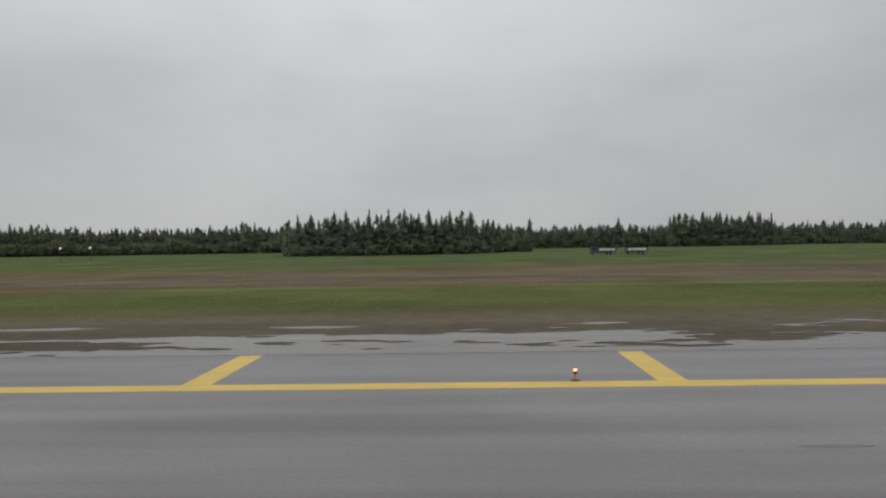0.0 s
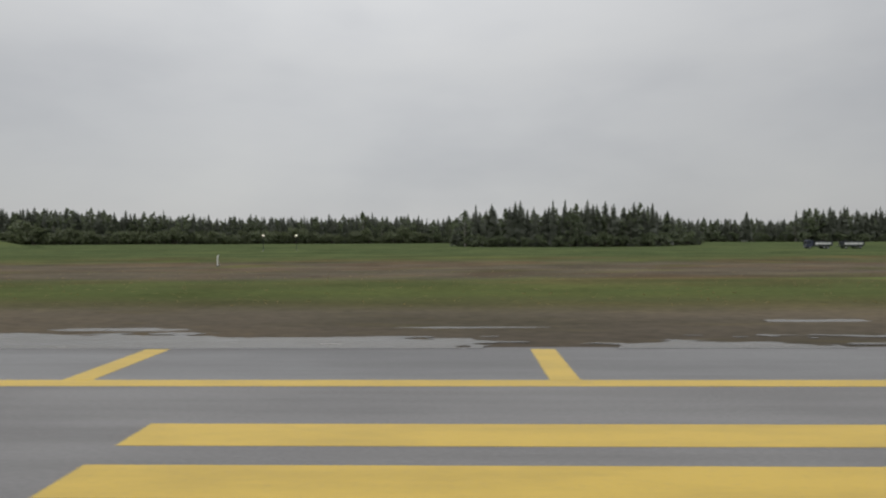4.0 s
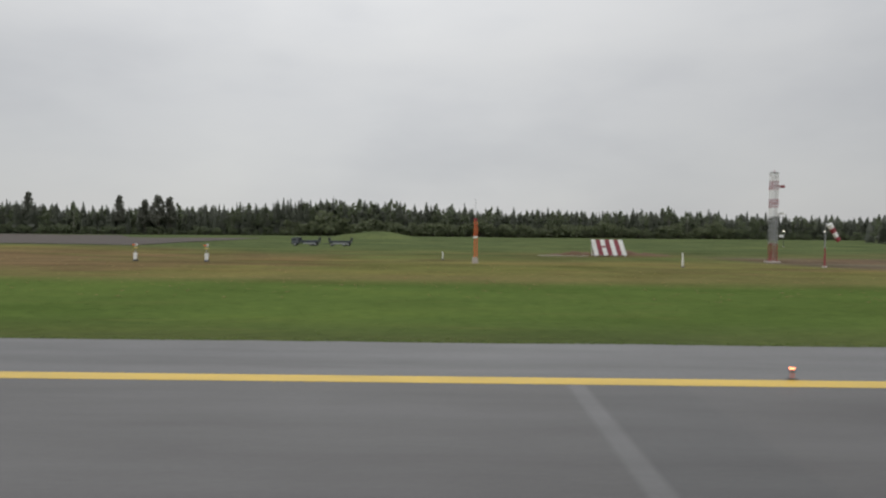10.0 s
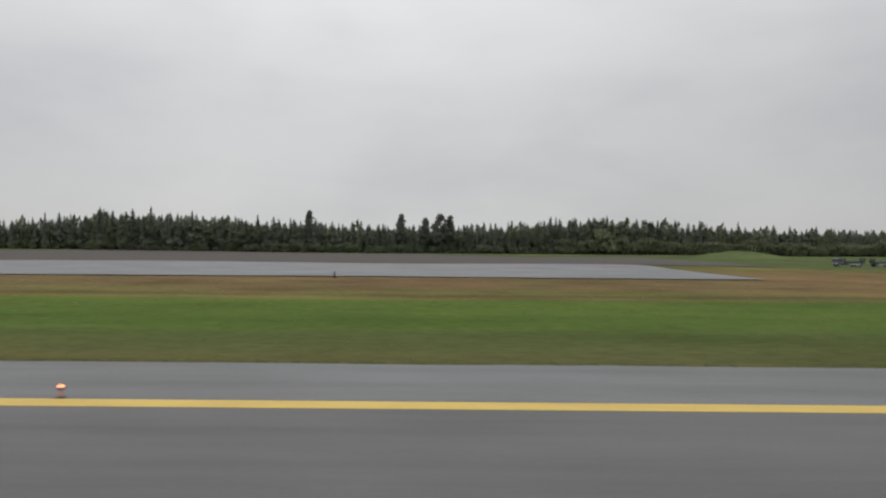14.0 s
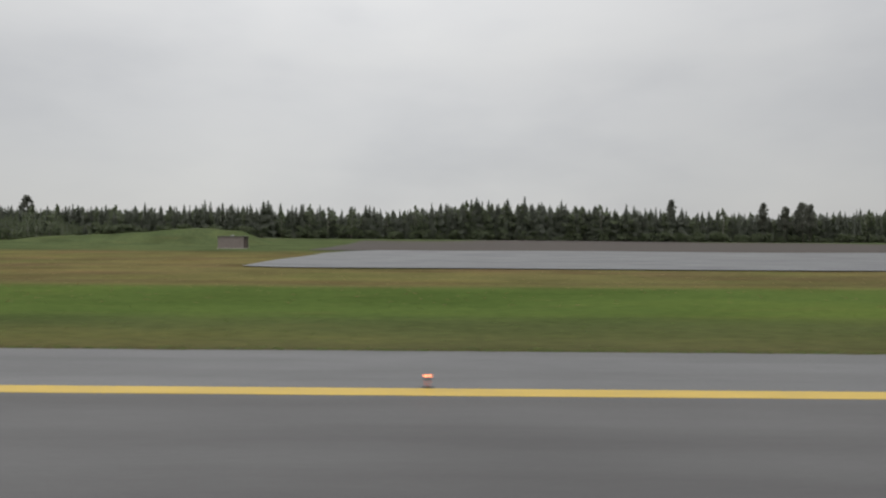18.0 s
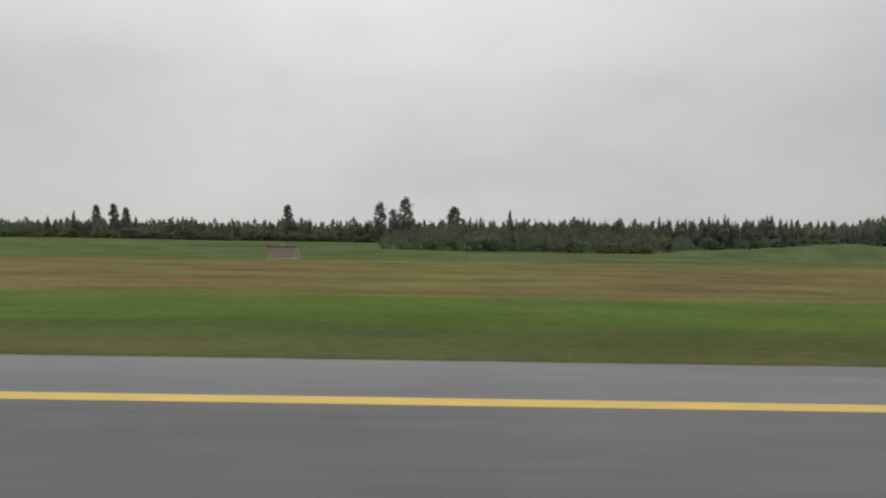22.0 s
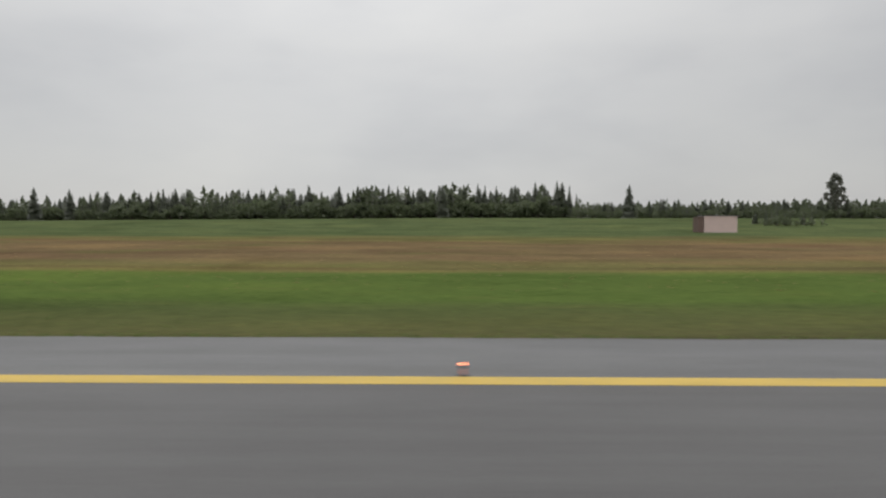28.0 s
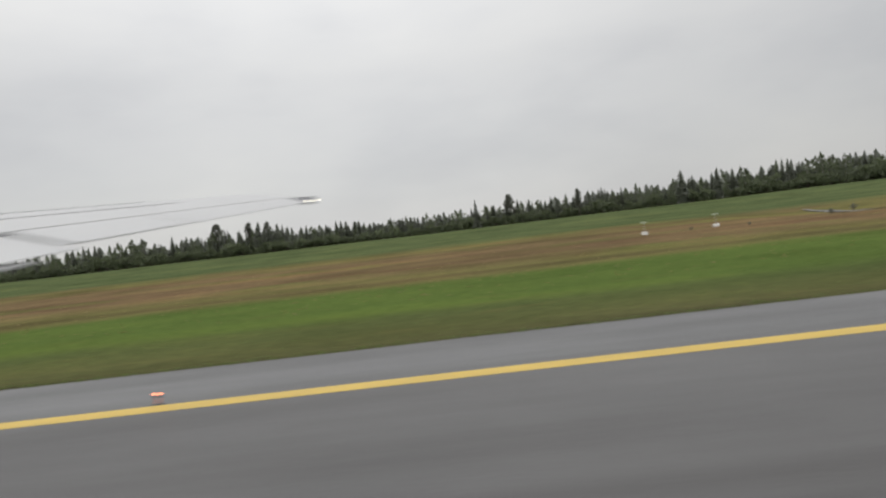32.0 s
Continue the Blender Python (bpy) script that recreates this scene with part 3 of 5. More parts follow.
def rain_streak():
    """One long pool where the dirt meets the lawn, running away from the runway with ragged shores."""
    rows = []
    for i in range(57):
        y = 28.6 + i * 0.44
        mid = float(np.interp(y, [28.6, 31, 35, 39, 43, 48, 53.5], [-192.6, -191.6, -192.9, -193.2, -193.6, -193.9, -195.9])) + 0.5 * noise.noise((y * 0.8, 3.0, 0.0))
        half = float(np.interp(y, [28.6, 29.5, 33, 37, 41, 44, 48, 51, 53.5], [1.6, 1.0, 1.5, 1.5, 1.2, 0.8, 0.7, 0.35, 0.1]))
        a = half * (1 + 0.7 * noise.noise((y * 1.1, 7.0, 0.0)) + 0.5 * noise.noise((y * 2.7, 1.0, 0.0)))
        b = half * (1 + 0.7 * noise.noise((y * 1.1, 17.0, 0.0)) + 0.5 * noise.noise((y * 2.7, 21.0, 0.0)))
        rows.append((mid - max(0.06, a), mid + max(0.06, b), y))
    n = len(rows)
    z = max(land(x, y) for a, b, y in rows for x in (a, b)) + 0.012
    verts = [(a, y, z) for a, b, y in rows] + [(b, y, z) for a, b, y in rows] + [(a - 0.3, y, z - 0.2) for a, b, y in rows] + [(b + 0.3, y, z - 0.2) for a, b, y in rows]
    faces = []
    for i in range(n - 1):
        faces += [(i, n + i, n + i + 1, i + 1), (i, i + 1, 2 * n + i + 1, 2 * n + i), (n + i + 1, n + i, 3 * n + i, 3 * n + i + 1)]
    ob = link_mesh("puddle", verts, faces, WATER)
    tagged(ob, "long ragged rain puddle between dirt and lawn", "puddle", "rain puddles")


rain_streak()
for cx, cy, rx, ry in ((-195.6, 29.3, 1.5, 0.35), (-190.2, 36.0, 0.5, 0.5), (-196.2, 35.4, 0.7, 0.45)):
    puddle(cx, cy, rx, ry, cx + cy, 0.05)
for cx, cy, rx in ((4.35, 13.5, 0.8), (-25.3, 14.8, 0.5)):
    n = 16
    verts = [(cx + rx * math.cos(2 * math.pi * i / n), cy + 0.09 * math.sin(2 * math.pi * i / n), 0.006) for i in range(n)]
    verts += [(x, y, 0.001) for x, y, _ in verts]
    ob = link_mesh("puddle", verts, [tuple(range(n))] + [(i, n + i, n + (i + 1) % n, (i + 1) % n) for i in range(n)], WATER)
    tagged(ob, "thin streak of rain water on the runway", "puddle")


# ---- grassy bank before the wood ----
def grass_bank(x0, y0, count, crest_x, crest_h):
    xs = [x0 + 2.0 * i for i in range(count)]
    ys = [y0 + 2.5 * j for j in range(15)]
    verts = []
    for y in ys:
        for x in xs:
            h = float(np.interp(x, crest_x, crest_h))
            cross = ramp_step(y, y0 + 1, y0 + 14) * (1 - ramp_step(y, y0 + 22, y0 + 34))
            rough = 0.35 * noise.noise((x * 0.15, y * 0.15, 6.0)) + 0.2 * noise.noise((x * 0.5, y * 0.5, 2.0))
            verts.append((x, y, land(x, y) - 0.3 + (h + 0.3 + rough) * cross))
    nx = len(xs)
    faces = [(j * nx + i, j * nx + i + 1, (j + 1) * nx + i + 1, (j + 1) * nx + i) for j in range(len(ys) - 1) for i in range(nx - 1)]
    ob = link_mesh("grass_bank", verts, faces, GROUND, smooth=True)
    tagged(ob, "low bright green grassy bank before the wood", "bank", kind="structure")


grass_bank(-750, 222, 46, [-750, -738, -716, -702, -692, -682, -672, -666, -660], [0, 1.5, 2.2, 3.4, 4.3, 4.7, 4.0, 1.8, 0])
grass_bank(-312, 286, 28, [-312, -304, -296, -286, -278, -270, -262], [0, 0.6, 1.9, 3.0, 2.8, 1.3, 0])


# ---- trees ----
def solid(verts, faces):
    return np.array(verts, dtype=float), faces


def spruce_shape(seed, layers=18, slim=0.17):
    """A spruce one metre high: trunk, dense inner twigs and drooping fronds, as two (verts, faces) pairs."""
    r = random.Random(seed)
    tv, tf = trunk_shape(0.014, 0.96)
    v, f = [], []
    low = r.uniform(0.05, 0.12)
    # the dense middle of the crown, as ragged skirts one above the other
    for i in range(9):
        u = i / 9
        z0, z1 = low + (0.97 - low) * u, low + (0.97 - low) * min(1.0, u + 0.2)
        n, b = 7, len(v)
        a0 = r.uniform(0, 6.3)
        for j in range(n):
            a = a0 + 2 * math.pi * j / n
            q = slim * 0.55 * (1 - u) ** 0.8 * r.uniform(0.6, 1.15) + 0.008
            v.append((math.cos(a) * q, math.sin(a) * q, z0 + r.uniform(-0.03, 0.02)))
        v.append((0, 0, z1))
        f += [(b + j, b + (j + 1) % n, b + n) for j in range(n)]
    for i in range(layers):
        u = i / (layers - 1)
        z = low + 0.02 + (0.955 - low) * u ** 0.95
        reach = slim * (1 - u) ** 0.62 * r.uniform(0.82, 1.12) + 0.016
        n = 8 if u < 0.6 else 6
        a0 = r.uniform(0, 6.3)
        for j in range(n):
            if r.random() < 0.1:
                continue
            a = a0 + 2 * math.pi * j / n + r.uniform(-0.25, 0.25)
            q = reach * r.uniform(0.65, 1.15)
            c, s = math.cos(a), math.sin(a)
            wide = q * 0.5 + 0.01
            drop = q * r.uniform(0.35, 0.75)
            b = len(v)
            v += [(0, 0, z + 0.035 * (1.1 - u)), (c * q * 0.6 - s * wide, s * q * 0.6 + c * wide, z - drop * 0.45), (c * q, s * q, z - drop),
                  (c * q * 0.6 + s * wide, s * q * 0.6 - c * wide, z - drop * 0.45)]
            f += [(b, b + 1, b + 2), (b, b + 2, b + 3)]
    b = len(v)
    v += [(0.026, 0, 0.9), (-0.02, 0.022, 0.9), (-0.02, -0.022, 0.9), (0, 0, 1.0)]
    f += [(b, b + 1, b + 3), (b + 1, b + 2, b + 3), (b + 2, b, b + 3)]
    return (tv, tf), solid(v, f)


def trunk_shape(r0, top, lean=(0, 0), sides=5, limbs=()):
    v, f = [], []

    def limb(a, b, ra, rb):
        a, b = Vector(a), Vector(b)
        q = (b - a).to_track_quat("Z", "Y")
        k = len(v)
        for p, r in ((a, ra), (b, rb)):
            for i in range(sides):
                w = p + q @ Vector((r * math.cos(2 * math.pi * i / sides), r * math.sin(2 * math.pi * i / sides), 0))
                v.append(tuple(w))
        for i in range(sides):
            j = (i + 1) % sides
            f.append((k + i, k + j, k + sides + j, k + sides + i))

    limb((0, 0, -0.02), (lean[0] * 0.5, lean[1] * 0.5, top * 0.5), r0, r0 * 0.65)
    limb((lean[0] * 0.5, lean[1] * 0.5, top * 0.5), (lean[0], lean[1], top), r0 * 0.65, r0 * 0.15)
    for a, b in limbs:
        limb(a, b, r0 * 0.4, r0 * 0.1)
    return solid(v, f)


def clump(v, f, r, centre, size, leaves, leaf):
    """A loose tuft of small bent leaf sprays round a centre."""
    for _ in range(leaves):
        d = Vector((r.gauss(0, 1), r.gauss(0, 1), r.gauss(0, 0.75)))
        d = d.normalized() * r.uniform(0.35, 1.0)
        c = Vector(centre) + Vector((d.x * size[0], d.y * size[1], d.z * size[2]))
        q = Euler((r.uniform(-1.5, 1.5), r.uniform(-1.5, 1.5), r.uniform(0, 6.3))).to_quaternion()
        s = leaf * r.uniform(0.6, 1.3)
        b = len(v)
        for p in ((-1, 0, 0.25), (0, -0.75, -0.15), (1, 0, 0.2), (0, 0.75, -0.2)):
            v.append(tuple(c + q @ (Vector(p) * s)))
        f += [(b, b + 1, b + 2), (b, b + 2, b + 3)]


def birch_shape(seed, slim=0.2, low=0.22):
    """A slender broad-leaved tree one metre high."""
    r = random.Random(seed)
    lean = (r.uniform(-0.03, 0.03), r.uniform(-0.03, 0.03))
    limbs, v, f = [], [], []
    for i in range(13):
        u = low + (0.97 - low) * i / 12
        a = r.uniform(0, 6.3)
        wide = slim * math.sin(math.pi * min(1.0, (u - low + 0.1) / (1.08 - low)) ** 0.85) + 0.02
        end = (lean[0] * u + math.cos(a) * wide * 0.7, lean[1] * u + math.sin(a) * wide * 0.7, u)
        if i % 2 == 0 and i < 11:
            limbs.append(((lean[0] * u, lean[1] * u, u - 0.08), end))
        clump(v, f, r, (end[0], end[1], end[2]), (wide * 0.85, wide * 0.85, 0.08), 21, 0.034)
    return trunk_shape(0.014, 0.93, lean, 5, limbs), solid(v, f)


def pine_shape(seed, bare=0.34, spread=0.17, thin=1.0, full=0.6):
    """A lone tree one metre high: bare lower stem and an uneven crown, widest below its middle."""
    r = random.Random(seed)
    lean = (r.uniform(-0.03, 0.03), r.uniform(-0.03, 0.03))
    limbs, v, f = [], [], []
    for i in range(70):
        u = (i + r.random()) / 70
        z = bare + (0.97 - bare) * u
        lobe = 1.0 + 0.3 * noise.noise((u * 3.5, seed * 1.7, 0.0))
        out = spread * lobe * min(1.0, 0.45 + u * 3.0) * (1 - u) ** full * math.sqrt(r.uniform(0.05, 1.0)) + 0.008
        a = r.uniform(0, 6.3)
        end = (lean[0] * z + math.cos(a) * out, lean[1] * z + math.sin(a) * out, z)
        if i % 4 == 0:
            limbs.append(((lean[0] * z, lean[1] * z, z - 0.05), end))
        clump(v, f, r, end, (0.06, 0.06, 0.055), int(17 * thin), 0.025)
    return trunk_shape(0.017, 0.95, lean, 6, limbs), solid(v, f)


def bush_shape(seed):
    r = random.Random(seed)
    v, f, limbs = [], [], []
    for i in range(11):
        a = r.uniform(0, 6.3)
        d = r.uniform(0.05, 0.46)
        c = (math.cos(a) * d, math.sin(a) * d, r.uniform(0.15, 0.82))
        if i % 2 == 0:
            limbs.append(((0, 0, 0.05), c))
        clump(v, f, r, c, (0.25, 0.25, 0.2), 14, 0.075)
    return trunk_shape(0.03, 0.6, (0, 0), 4, limbs), solid(v, f)


SPRUCES = [spruce_shape(s, 18, w) for s, w in ((1, 0.19), (2, 0.22), (3, 0.165), (4, 0.25), (5, 0.2))]
BIRCHES = [birch_shape(s, w) for s, w in ((11, 0.19), (12, 0.24), (13, 0.16))]
PINES = [pine_shape(21, 0.34, 0.18), pine_shape(22, 0.32, 0.27, 1.1, 0.5), pine_shape(23, 0.36, 0.15)]
ASPENS = [pine_shape(24, 0.4, 0.15, 0.6, 0.35), pine_shape(25, 0.4, 0.19, 0.55, 0.4)]
BUSHES = [bush_shape(31), bush_shape(32), bush_shape(33)]


def merged(name, pieces, material, label, category, kind="stuff"):
    """One mesh out of many placed copies of shapes: pieces are (verts, faces, x, y, z, height, width, turn)."""
    allv, loops, sizes, base = [], [], [], 0
    for (v, f), x, y, z, h, wd, turn in pieces:
        c, s = math.cos(turn), math.sin(turn)
        m = np.array([[c * h * wd, -s * h * wd, 0], [s * h * wd, c * h * wd, 0], [0, 0, h]])
        allv.append(v @ m.T + np.array([x, y, z]))
        for face in f:
            loops.extend([i + base for i in face])
            sizes.append(len(face))
        base += len(v)
    co = (np.concatenate(allv) * S).astype(np.float32)
    me = bpy.data.meshes.new(name)
    me.vertices.add(len(co))
    me.vertices.foreach_set("co", co.ravel())
    me.loops.add(len(loops))
    me.loops.foreach_set("vertex_index", np.array(loops, dtype=np.int32))
    me.polygons.add(len(sizes))
    me.polygons.foreach_set("loop_start", np.concatenate([[0], np.cumsum(sizes)[:-1]]).astype(np.int32))
    me.update(calc_edges=True)
    me.materials.append(material)
    return tagged(new(name, me), label, category, kind=kind)


def tree_master(name, shape, bark, leaf, label, category, group):
    """The first tree of its kind; copies share its two meshes."""
    t = new(name)
    t.empty_display_size = 0.2
    tagged(t, label, category, group)
    link_mesh("trunk", shape[0][0], shape[0][1], bark, t)
    link_mesh("crown", shape[1][0], shape[1][1], leaf, t)
    return t


class Grove:
    """Places single trees; the first of each kind is the one that the others copy."""

    def __init__(self):
        self.first = {}

    def plant(self, kind, index, x, y, height, width=1.0, turn=0.0):
        name, shapes, bark, leaf, label, group = KINDS[kind]
        m = Matrix.LocRotScale((x * S, y * S, (land(x, y) - 0.1) * S), Euler((0, 0, turn)), (height * width, height * width, height))
        key = (kind, index)
        if key in self.first:
            k = self.first[key].scale
            copy_thing(self.first[key], m @ Matrix.Diagonal((1 / k[0], 1 / k[1], 1 / k[2], 1)))
        else:
            self.first[key] = tree_master(name, shapes[index], bark, leaf, label, "tree", group)
            self.first[key].matrix_basis = m


KINDS = {
    "spruce": ("spruce_tree", SPRUCES, BARK, SPRUCE, "tall dark green spruce at the forest edge", "trees of the forest edge"),
    "birch": ("birch_tree", BIRCHES, PALE_BARK, BIRCH, "slender green birch at the forest edge", "trees of the forest edge"),
    "aspen": ("aspen_tree", ASPENS, PALE_BARK, ASPEN, "tall thin grey aspen with a sparse crown above the wood", "lone aspens"),
    "pine": ("pine_tree", PINES, BARK, PINE, "tall lone pine with a sparse crown above the forest", "lone pines"),
}

# canopy: place along the runway and height above the ground
CANOPY_X = [-1900, -1720, -1680, -1600, -1530, -1480, -1430, -1380, -1330, -1260, -1200, -1145, -1139, -1060, -1000, -930, -880, -840, -760, -720, -680,
            -640, -615, -590, -560, -530, -500, -470, -440, -410, -380, -350, -320, -290, -250, -210, -170, -130, -60, 60, 300]
CANOPY_H = [9.5, 9.2, 11.2, 12.0, 9.2, 9.4, 10.2, 11.7, 13.8, 14.6, 15.6, 16.2, 7.6, 8.2, 9.2, 9.8, 10.4, 11.6, 13.0, 13.8, 14.8,
            14.0, 15.6, 20.2, 19.6, 18.2, 17.6, 16.0, 15.8, 16.2, 17.2, 19.4, 21.0, 18.8, 17.0, 15.6, 15.6, 16.0, 13.6, 12.8, 12.0]
EDGE_X = [-1900, -1400, -1200, -1145, -1139, -830, -790, -700, -660, -600, -480, -330, 300]
EDGE_D = [320, 326, 345, 348, 322, 325, 302, 300, 322, 365, 380, 400, 400]

rng = random.Random(5)
grove = Grove()
woods = {"spruce": [], "birch": [], "bush": [], "willow": [], "trunk": [], "pale": []}
singles = 0


def settle(kind, index, x, y, height, width, single):
    """A tree as a thing of its own where it stands in front, else as one of the wood."""
    global singles
    turn = rng.uniform(0, 6.3)
    if single and singles < 285:
        singles += 1
        grove.plant(kind, index, x, y, height, width, turn)
        return
    shape = KINDS[kind][1][index]
    z = land(x, y) - 0.1
    woods[kind].append((shape[1], x, y, z, height, width, turn))
    woods["pale" if kind == "birch" else "trunk"].append((shape[0], x, y, z, height, width, turn))


def plain_spruce(seed, slim):
    """The dense skirts of a spruce alone."""
    r = random.Random(seed)
    v, f = [], []
    for i in range(7):
        u, n, b = i / 7, 6, len(v)
        for j in range(n):
            a = 2 * math.pi * (j + 0.5 * (i % 2)) / n
            q = slim * (1 - u) ** 0.65 * r.uniform(0.65, 1.2) + 0.015
            v.append((math.cos(a) * q, math.sin(a) * q, 0.04 + 0.93 * u + r.uniform(-0.03, 0.02)))
        v.append((0, 0, min(1.0, 0.3 + 0.93 * u)))
        f += [(b + j, b + (j + 1) % n, b + n) for j in range(n)]
    return solid(v, f)


PLAIN = [plain_spruce(41, 0.2), plain_spruce(42, 0.24), plain_spruce(43, 0.28)]
deep = []


def stand(x0, x1, canopy, depth, rows, leafy, gap=2.1):
    """A stretch of forest edge, several trees deep."""
    x = x1
    while x > x0:
        h, d = canopy(x), depth(x)
        for row in range(rows):
            ragged = x < -1139
            hh = h * (rng.uniform(0.5 if ragged else 0.76, 1.0) if rng.random() < 0.8 else rng.uniform(0.98, 1.1))
            xx, yy = x + rng.uniform(-1.6, 1.6), d + row * 4.5 + rng.uniform(-2.0, 2.0)
            if row > 2:
                deep.append((PLAIN[rng.randrange(3)], xx, yy, land(xx, yy) - 0.1, hh * (0.92 if row == 4 else 0.8), rng.uniform(0.8, 1.2), rng.uniform(0, 6.3)))
            elif row == 1:
                settle("birch" if rng.random() < 0.5 else "spruce", rng.randrange(3), xx, yy, min(hh * 0.77, h * (0.62 if ragged else 0.8)), rng.uniform(1.3, 1.8), False)
            elif rng.random() < leafy(x):
                settle("birch", rng.randrange(3), xx, yy, hh * 0.94, rng.uniform(0.95, 1.35), False)
            else:
                settle("spruce", rng.randrange(5), xx, yy, hh, rng.uniform(0.72, 1.02) * (1.0 if h > 11 else 1.3), row == 0 and rng.random() < 0.36)
        belt = leafy(x) > 0.25
        for _ in range(2 if belt else 1):
            bh = h * rng.uniform(0.22, 0.64) * (0.85 + 0.5 * noise.noise((x * 0.07, 6.0, 0.0))) if belt else rng.uniform(1.6, 6.2)
            xx, yy = x + rng.uniform(-1.7, 1.7), d - rng.uniform(2.5, 5.5)
            shape = BUSHES[rng.randrange(3)]
            z = land(xx, yy) - 0.1
            tn = rng.uniform(0, 6.3)
            woods["willow" if -345 < x < -95 and yy > 280 else "bush"].append((shape[1], xx, yy, z, bh, 1.15, tn))
            woods["trunk"].append((shape[0], xx, yy, z, bh, 1.0, tn))
        x -= gap * rng.uniform(0.7, 1.35)


def edge_depth(x):
    return float(np.interp(x, EDGE_X, EDGE_D)) + 4.0 * noise.noise((x * 0.03, 0.0, 5.0))


def canopy_height(x):
    return float(np.interp(x, CANOPY_X, CANOPY_H)) * 1.04 * (1.0 + 0.1 * noise.noise((x * 0.06, 2.0, 0.0)))


def leafiness(x):
    if -345 < x < -95:
        return 0.4
    return 0.66 if -1139 < x < -815 else (0.36 if x < -1139 else 0.2)


stand(-1900, 300, canopy_height, edge_depth, 5, leafiness)
stand(-76, 22, lambda x: float(np.interp(x, [-76, -68, -58, -5, 6, 22], [13.5, 17.5, 17.0, 17.2, 13.6, 11.0])) + 1.6 * noise.noise((x * 0.08, 1.0, 0.0)),
      lambda x: 271 + 3 * noise.noise((x * 0.05, 1.0, 0.0)) + 26 * ramp_step(x, -4, 24) + 14 * ramp_step(-x, 66, 78), 4, lambda x: 0.24, 2.6)
stand(-843, -734, lambda x: float(np.interp(x, [-843, -836, -825, -740, -734], [5.0, 7.4, 9.2, 9.0, 6.5])) * (1 + 0.12 * noise.noise((x * 0.1, 8.0, 0.0))),
      lambda x: 251 + 2.5 * noise.noise((x * 0.05, 4.0, 0.0)), 3, lambda x: 0.98, 2.6)
stand(-1097, -1076, lambda x: float(np.interp(x, [-1097, -1091, -1082, -1076], [4.5, 7.2, 7.2, 5.0])), lambda x: 245.0, 2, lambda x: 1.0, 2.8)
stand(108, 160, lambda x: 18.0, lambda x: 384.0, 3, lambda x: 0.2, 2.6)

# the deep of the wood behind its edge
for row in range(7):
    x = 300.0
    while x > -1900:
        xx, yy = x + rng.uniform(-2, 2), edge_depth(x) + 26 + row * 8 + rng.uniform(-3, 3)
        deep.append((PLAIN[rng.randrange(3)], xx, yy, land(xx, yy) - 0.1, canopy_height(x) * (rng.uniform(0.55, 0.68) if x < -1139 else rng.uniform(0.62, 0.82)), rng.uniform(1.0, 1.4), rng.uniform(0, 6.3)))
        x -= rng.uniform(4.5, 7.0)
for row in range(24):
    x = 300.0
    while x > -1900:
        xx, yy = x + rng.uniform(-3, 3), edge_depth(x) + 84 + row * 9.5 + rng.uniform(-4, 4)
        deep.append((PLAIN[rng.randrange(3)], xx, yy, land(xx, yy) - 0.1, canopy_height(x) * rng.uniform(0.5, 0.76), rng.uniform(0.9, 1.3), rng.uniform(0, 6.3)))
        x -= rng.uniform(6.0, 9.5)
merged("inner_wood", deep, SPRUCE, "dense dark green wood behind the forest edge", "forest")

# single trees that stand out above the canopy: kind, shape, x, y, height
for kind, index, x, y, top in [
        ("pine", 1, -1030, 320, 24.2), ("pine", 0, -1004, 371, 21.6), ("pine", 0, -893.8, 329, 20.8), ("aspen", 0, -851.6, 328.7, 22.6),
        ("aspen", 0, -839.6, 324.4, 24.8), ("aspen", 1, -844.6, 327.3, 19.4), ("pine", 1, -816.3, 361, 22.6), ("spruce", 1, -793.5, 301, 18.6),
        ("pine", 2, -975.2, 330, 20.2), ("pine", 0, -968.6, 328, 18.6), ("spruce", 0, -990, 322, 17.2), ("spruce", 3, -1126, 303, 18.6),
        ("spruce", 0, -587, 367, 23.2), ("spruce", 1, -571, 369, 22.6), ("spruce", 2, -562, 370, 24.0), ("pine", 2, -482.5, 384, 22.6),
        ("pine", 0, -420, 387, 19.4), ("pine", 1, -411, 385, 21.6), ("pine", 2, -433, 385, 21.2), ("pine", 0, -406, 388, 20.8), ("spruce", 2, -508, 376, 20.5),
        ("spruce", 3, -1388, 317, 17.9), ("spruce", 0, -1372, 317, 17.1), ("spruce", 1, -1205, 316, 19.2), ("spruce", 2, -1480, 318, 15.3),
        ("spruce", 3, 32, 390, 17.4), ("spruce", 1, 80, 388, 17.0), ("pine", 1, -1600.5, 327, 18.0), ("pine", 0, -1585, 327, 17.0), ("spruce", 3, -1581, 328, 17.2), ("pine", 2, -1577, 327, 16.4),
        ("spruce", 1, -1572, 327, 15.6), ("pine", 1, -1464, 327, 16.0), ("pine", 0, -1434, 318, 14.7)]:
    grove.plant(kind, index, x, y, top - land(x, y), 1.0, rng.uniform(0, 6.3))

merged("spruce_wood", woods["spruce"], SPRUCE, "dense dark green spruce wood", "forest")
merged("birch_wood", woods["birch"], BIRCH, "green birch and aspen among the spruces", "forest")
merged("undergrowth", woods["bush"], BIRCH, "low green bushes along the forest edge", "undergrowth")
merged("willow_thicket", woods["willow"], WILLOW, "fresh green willow thicket before the dark wood", "undergrowth")
merged("wood_trunks", woods["trunk"], BARK, "dark trunks inside the wood", "forest trunks")
merged("birch_trunks", woods["pale"], PALE_BARK, "pale birch trunks inside the wood", "forest trunks")


